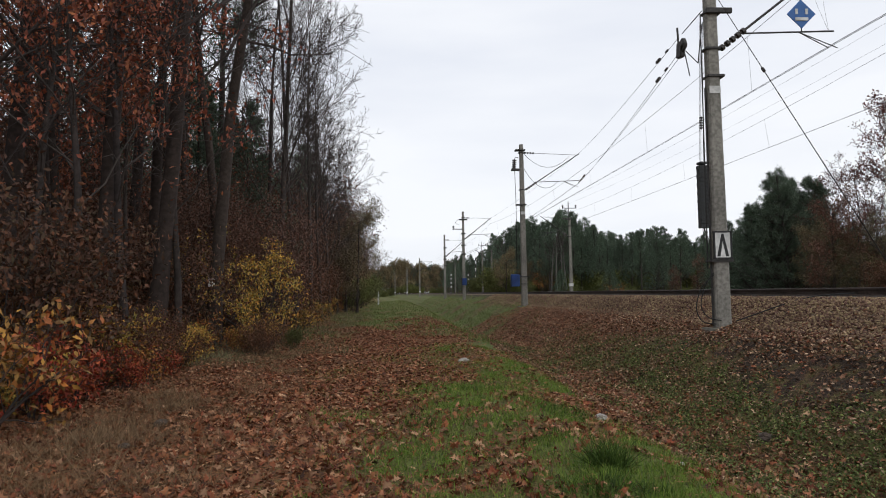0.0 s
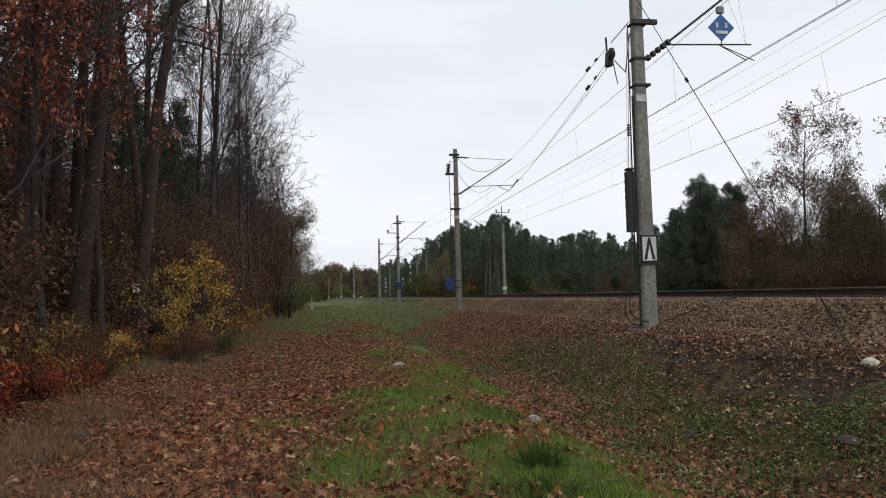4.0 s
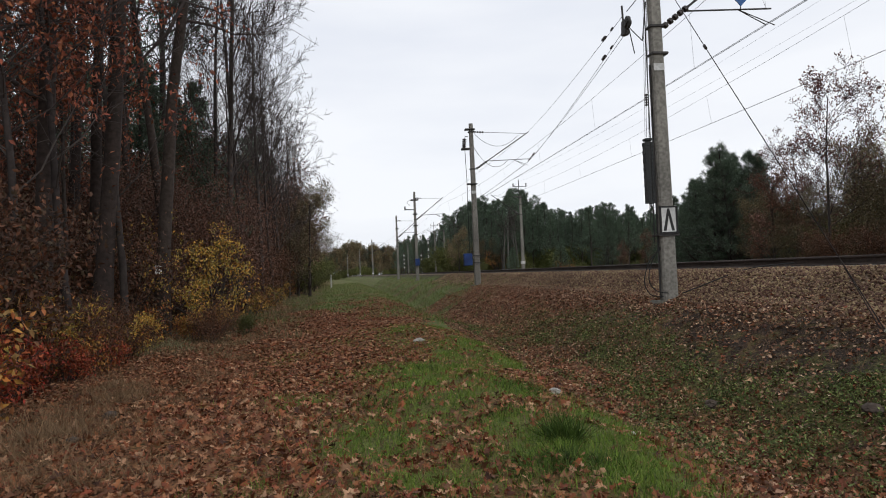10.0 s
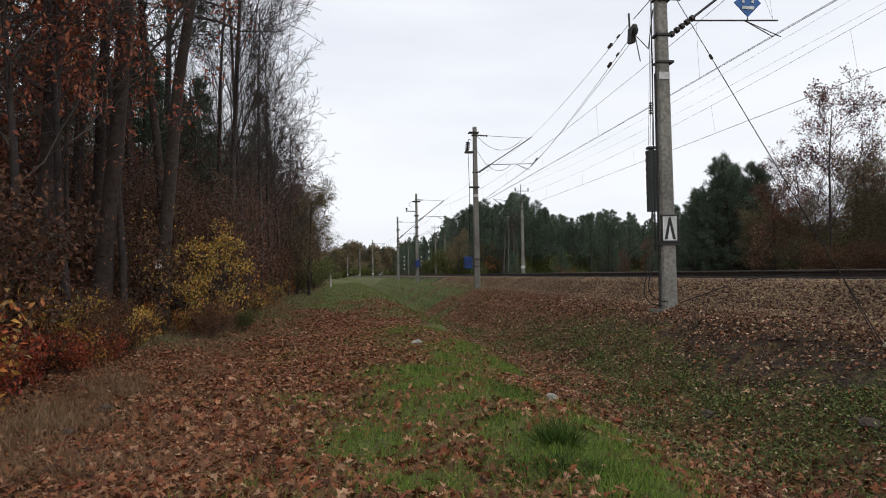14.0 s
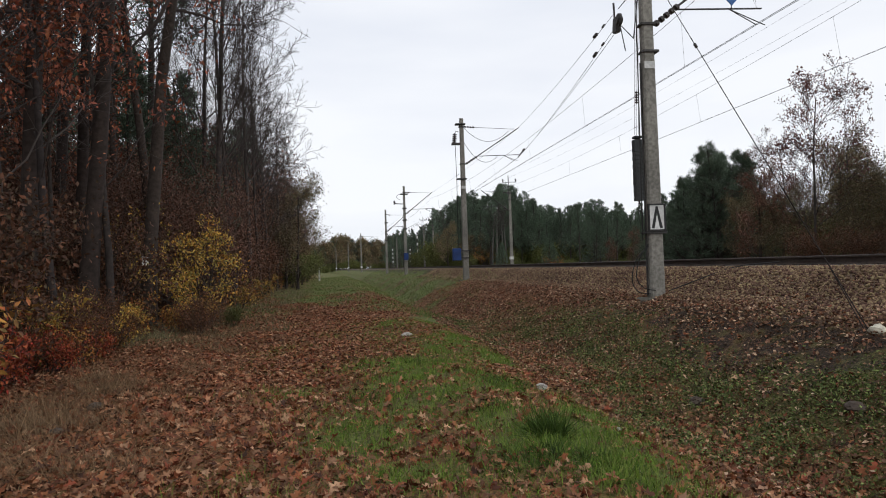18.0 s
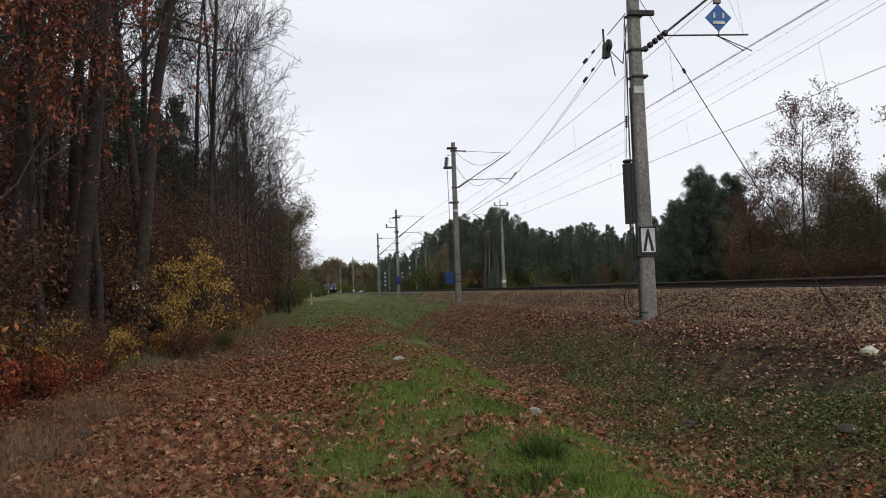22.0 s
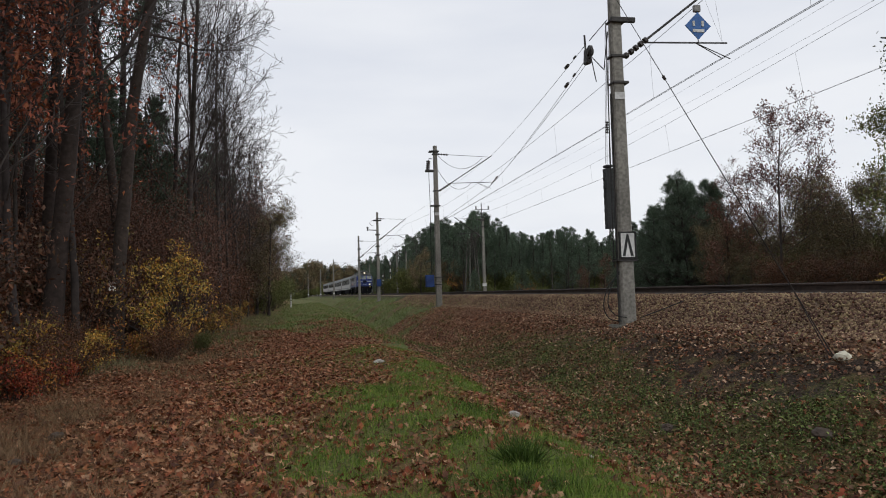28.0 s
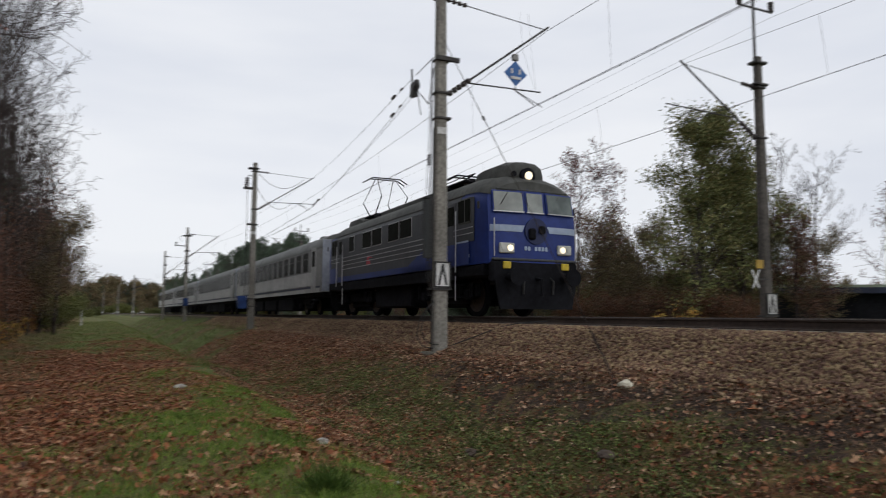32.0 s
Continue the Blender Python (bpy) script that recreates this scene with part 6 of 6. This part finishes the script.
for row in range(4):
    az = 0.4
    while az < 31:
        d = 105 + 13 * row + rnd.uniform(-5, 5) - 0.4 * max(az - 10, 0)
        x, y = polar(az, d)
        while x - float(axis_x(y)) < 11 + 3 * row:
            d += 4
            x, y = polar(az, d)
        plant(rnd.choice([farpine, farpine2, farpine3]), x, y, rnd.uniform(0, 360), rnd.uniform(0.7, 0.99) * crest(az, d) / 15)
        az += rnd.uniform(0.45, 0.8)
for row in range(3):
    az = -9.0
    while az < 3.5:
        x, y = polar(az, 330 + 40 * row)
        plant(rnd.choice([farpine, farpine2, farwood, farwood]), x, y, rnd.uniform(0, 360), rnd.uniform(0.75, 1.05))
        az += rnd.uniform(0.25, 0.42)
for az in range(7, 32, 2):
    x, y = polar(az + rnd.uniform(-0.6, 0.6), 92 - 0.8 * max(az - 12, 0))
    plant(rnd.choice([youngpine, youngpine, olives[0]]), x, y, rnd.uniform(0, 360), rnd.uniform(0.4, 0.7))
# slim pale trunks before the pine wood
slim = bare(33, 10.0, 0.16, 0.6, BIRCHBARK, 7)
for az, d, sc in ((8.8, 94, 0.8), (9.2, 96, 0.9), (9.75, 94, 0.82), (10.0, 97, 0.85), (5.2, 108, 0.8)):
    x, y = polar(az, d)
    plant(slim, x, y, 60 * az, sc)
# scrub that closes the view under the far pines
for row, (d0, a0, a1) in enumerate(((300, -8.0, 5.0), (318, -9.0, 5.0), (104, 4.5, 36.0), (118, 4.5, 36.0), (150, 3.0, 31.0), (52, 29.5, 48.5), (58, 33.0, 48.5))):
    az = a0
    while az < a1:
        x, y = polar(az, d0 + rnd.uniform(-3, 3))
        plant(rnd.choice([scrub, scrub, hedge]), x, y, rnd.uniform(0, 360), rnd.uniform(0.55, 0.9))
        az += rnd.uniform(0.55, 0.85) * (0.75 if d0 > 200 else 1.1)


# ---- what lies on the ground ----
OAK_V = [(0, 0, 0.10), (0, -0.5, 0.0), (0.22, -0.34, 0.05), (0.12, -0.16, 0.07), (0.40, -0.02, 0.16), (0.16, 0.10, 0.08), (0.34, 0.34, 0.2), (0.10, 0.34, 0.08), (0.0, 0.62, 0.02), (-0.10, 0.34, 0.10), (-0.34, 0.30, 0.05), (-0.16, 0.10, 0.09), (-0.42, -0.06, 0.18), (-0.12, -0.16, 0.07), (-0.2, -0.36, 0.02)]
OAK_F = [(0, k, k % 14 + 1) for k in range(1, 15)]


def lie(rng, k, y0, y1, x0, x1, power=1.0):
    """Random places on the ground, thicker towards y0, fanning out with distance."""
    y = y0 + (y1 - y0) * rng.random(k) ** power
    x = x0 + (x1 - x0) * rng.random(k)
    return x * (y / y0) ** 0.55 if x0 < 0 else x, y


def fallen_leaves():
    rng = np.random.default_rng(8)
    for name, k, y0, y1, power, size, seedless in (("fallen_leaves", 62000, 3.4, 15, 1.3, (0.03, 0.095), OAK_F), ("fallen_leaves", 14000, -6.0, 3.8, 1.0, (0.04, 0.1), OAK_F), ("large_fallen_leaves", 7000, 3.4, 11, 1.2, (0.09, 0.14), OAK_F), ("far_fallen_leaves", 165000, 10, 44, 1.25, (0.04, 0.105), OAK_F)):
        y = y0 + (y1 - y0) * rng.random(k) ** power
        u = rng.uniform(-16.5, -2.0, k)
        x = axis_x(y) + u
        g, l, b = cover(x, y)
        keep = rng.random(k) < np.clip(l * 1.05 - 0.58 * g * (u < -7) - 0.3 * (u > -6.4) - 0.12 * (u > -4.2) - 0.1 * (u > -3.3) + 0.12 * (u > -6.4) * (y < 7.5), 0.03, 1) * np.where(u < -13.5, 0.8, 1)
        keep &= (np.abs(np.arctan2(x, y)) < 1.05) | (y < 3.8)
        x, y = x[keep], y[keep]
        pos = np.stack([x, y, land(x, y) + rng.uniform(0.004, 0.035, len(x))], -1)
        if "far" in name:
            tv = [(0, -0.5, 0), (0.36, 0, 0.14), (0, 0.5, 0), (-0.36, 0, 0.12)]
            me = scatter(name, tv, [(0, 1, 2), (0, 2, 3)], pos, spins(rng, len(pos), 0.32, size), FALLEN)
        else:
            m = spins(rng, len(pos), 0.55, size)
            m[:, :, 0] *= rng.uniform(0.5, 1.1, len(pos))[:, None]
            m[:, :, 2] *= rng.uniform(0.4, 2.4, len(pos))[:, None]
            me = scatter(name, OAK_V, OAK_F, pos, m, FALLEN)
        stuff(name, me, "brown and rust-coloured fallen oak leaves covering the ground", "fallen leaves")


def blades(name, rng, x, y, height, width, material, label, lean=0.35):
    k = len(x)
    pos = np.stack([x, y, land(x, y) - 0.01], -1)
    m = spins(rng, k, lean, (0.6, 1.25))
    m[:, :, 2] *= (height * rng.uniform(0.5, 1.3, k))[:, None]
    m[:, :, 0] *= width
    m[:, :, 1] *= width
    tv = [(-0.5, 0, 0), (0.5, 0, 0), (0.35, 2.2, 0.6), (-0.3, 2.2, 0.6), (0.1, 7.0, 1.0)]
    me = scatter(name, tv, [(0, 1, 2), (0, 2, 3), (3, 2, 4)], pos, m, material)
    return stuff(name, me, label, "grass")


def grass_cover():
    rng = np.random.default_rng(9)
    k = 700000
    y = np.where(rng.random(k) < 0.12, rng.uniform(-5, 3.6, k), 3.6 + 18 * rng.random(k) ** 1.6)
    x = axis_x(y) + rng.uniform(-12.5, -3.6, k)
    g, l, b = cover(x, y)
    clump = 0.5 + 0.5 * np.sin(6.1 * x + 2.3 * y) * np.sin(5.3 * y - 2.9 * x)
    u = x - axis_x(y)
    thin = np.clip(np.sin(1.9 * x + 0.8 * y) * np.sin(1.3 * y - 1.1 * x), 0, 1) * np.clip((u + 12.4) / 2, 0, 1)
    keep = rng.random(k) < np.where(u < -7.2, np.maximum(np.clip(g, 0, 1) ** 1.4 * (0.25 + 0.75 * clump), 0.16 * thin), 0.07 * g)
    blades("grass", rng, x[keep], y[keep], np.where(u[keep] < -7, 0.085, 0.06), 0.0065, GRASS, "patches of short green grass among the leaves")
    k = 60000
    y = 24 + 110 * rng.random(k) ** 1.5
    x = axis_x(y) + rng.uniform(-15.0, -1.75, k)
    g, l, b = cover(x, y)
    keep = rng.random(k) < 0.7 * g
    blades("far_grass", rng, x[keep], y[keep], 0.2, 0.022, FARGRASS, "green grass along the ditch further off")
    # small torn leaves on the bank
    k = 185000
    y = np.where(rng.random(k) < 0.08, rng.uniform(-6, 2.5, k), 2.5 + 34 * rng.random(k) ** 1.1)
    x = axis_x(y) + rng.uniform(-7.4, -2.8, k)
    keep = rng.random(k) < (0.5 + 0.4 * np.sin(1.7 * x + 1.1 * y) * np.sin(0.9 * y - 2.1 * x)) * np.clip((y - 3) / 11, 0.55, 1) * (1 - 0.25 * bare_soil(x, y))
    x, y = x[keep], y[keep]
    pos = np.stack([x, y, land(x, y) + rng.uniform(0.005, 0.05, len(x))], -1)
    tv = [(0, -0.5, 0), (0.36, 0, 0.14), (0, 0.5, 0), (-0.36, 0, 0.12)]
    stuff("bank_leaves", scatter("bank_leaves", tv, [(0, 1, 2), (0, 2, 3)], pos, spins(rng, len(pos), 0.5, (0.018, 0.075)), BANKLEAF), "small torn brown leaves on the railway bank", "fallen leaves")
    # herbs low on the bank
    k = 300000
    y = np.where(rng.random(k) < 0.15, rng.uniform(-6, 2.5, k), 2.5 + 22 * rng.random(k) ** 1.3)
    x = axis_x(y) + rng.uniform(-7.0, -3.6, k)
    g, l, b = cover(x, y)
    patch = 0.5 + 0.5 * np.sin(2.9 * x + 1.3 * y) * np.sin(2.3 * y - 3.7 * x)
    keep = rng.random(k) < np.clip(3.2 * g, 0, 1) * (0.1 + 0.8 * patch ** 1.2) * (1 - 0.85 * bare_soil(x, y))
    x, y = x[keep], y[keep]
    pos = np.stack([x, y, land(x, y) + rng.uniform(0.01, 0.07, len(x))], -1)
    stuff("bank_herbs", scatter("bank_herbs", LEAF_V, LEAF_F, pos, spins(rng, len(pos), 0.7, (0.022, 0.052)), IVY), "low green herbs on the railway bank", "herbs")
    # straw along the wood's edge, in tussocks
    n, per = 95, 170
    cy = 5.8 + np.where(rng.random(n) < 0.6, 5.0 * rng.random(n), 14 * rng.random(n))
    cx = axis_x(cy) + rng.normal(-13.6, 0.55, n)
    y = np.repeat(cy, per) + rng.normal(0, 0.16, n * per)
    x = np.repeat(cx, per) + rng.normal(0, 0.18, n * per)
    blades("dry_grass", rng, x, y, np.repeat(rng.uniform(0.12, 0.32, n), per), 0.006, DRYGRASS, "pale dry grass tussocks along the wood's edge", 0.85)
    # olive grass round the feet of the bushes
    n, per = 150, 80
    cy = 15 + 38 * rng.random(n) ** 1.3
    cx = axis_x(cy) + rng.normal(-14.6, 0.8, n) + 0.012 * (cy - 13)
    y = np.repeat(cy, per) + rng.normal(0, 0.28, n * per)
    x = np.repeat(cx, per) + rng.normal(0, 0.28, n * per)
    blades("edge_grass", rng, x, y, np.repeat(rng.uniform(0.12, 0.34, n), per), 0.01, EDGEGRASS, "dull olive grass at the feet of the bushes", 0.5)
    k = 5000
    y = 4.2 + 12 * rng.random(k)
    x = axis_x(y) + rng.uniform(-13, -4, k)
    blades("dry_stalks", rng, x, y, 0.16, 0.006, DRYGRASS, "scattered dry stalks among the leaves", 0.6)


def tuft(x, y, r, h, n, seed):
    rng = np.random.default_rng(seed)
    a, d = rng.uniform(0, 2 * np.pi, n), r * np.sqrt(rng.random(n))
    t = blades("grass_tuft", rng, x + d * np.cos(a), y + d * np.sin(a), h, 0.008, TUFTGRASS, "thick tuft of long green grass", 0.65)
    return tagged(t, category="grass tuft")


fallen_leaves()
grass_cover()
for az, d, r, h, n in ((12.9, 6.35, 0.15, 0.3, 800), (10.5, 5.5, 0.3, 0.12, 400), (14.6, 5.5, 0.3, 0.13, 450), (3.2, 11.2, 0.45, 0.11, 600), (9.6, 9.4, 0.35, 0.11, 500), (8.4, 7.6, 0.25, 0.09, 300), (-2.5, 8.6, 0.25, 0.1, 250)):
    x, y = polar(az, d)
    tuft(x, y, r, h, n, int(d * 100))
for az, d, s, m, lab, sd in ((1.6, 16.2, 0.3, ROCK, "pale squared stone among the leaves", 4), (12.4, 9.9, 0.2, ROCK, "flat grey stone half sunk in leaves", 5), (18.3, 7.1, 0.09, ROCK, "small pale pebble in the grass", 6), (24.4, 9.4, 0.24, MUDROCK, "earth-brown stone on the bank", 7), (35.0, 8.2, 0.26, MUDROCK, "earth-brown stone on the bank", 8), (-22.0, 9.5, 0.2, MUDROCK, "earth-brown stone in the dry grass", 9), (-24.5, 8.0, 0.13, MUDROCK, "earth-brown stone in the dry grass", 10)):
    x, y = polar(az, d)
    lump("stone", s, (x, y, float(land(x, y)) + 0.04), m, lab, "stone", sd)
# small white plate on a trunk
x, y = polar(-18.44, 20.86)
plate_sign = thing("trunk_plate", pose(x, y, 1.6 + 21.0 * math.tan(radians(1.1)), 0, 0, 18), "small white plate with dark bars on a trunk", "sign")
part("plate", box(0.17, 0.02, 0.25, bevel=0.004), WHITEP, plate_sign)
for dz in (-0.05, 0.06):
    part("dark_bar", box(0.10, 0.012, 0.04, (0, -0.014, dz)), STEEL, plate_sign)
# low shed at the edge of a clearing beyond the far track
x, y = polar(55.0, 44.0)
shed = thing("shed", pose(x, y, float(land(x, y)) - 0.05, 0, 0, -35), "low dark shed with a mossy green roof", "shed")
part("wall", box(11.0, 4.0, 2.4, (0, 0, 1.2), bevel=0.03), TDARK, shed)
part("roof", box(12.4, 5.2, 0.18, (0, 0, 2.6), Matrix.Rotation(radians(4), 4, "X"), 0.03), mat("mossy_roof_sheet", (0.07, 0.10, 0.04), (0.05, 0.06, 0.035), 0.9, 5, 0.6), shed, "mossy green sheet roof")
part("fascia", box(12.5, 0.1, 0.3, (0, -2.6, 2.36)), CNAVY, shed)


# ---- what moves ----
def motions():
    for vehicle, lead, length in TRAIN:
        walk(vehicle, vehicle_rows(lead, length))


motions()
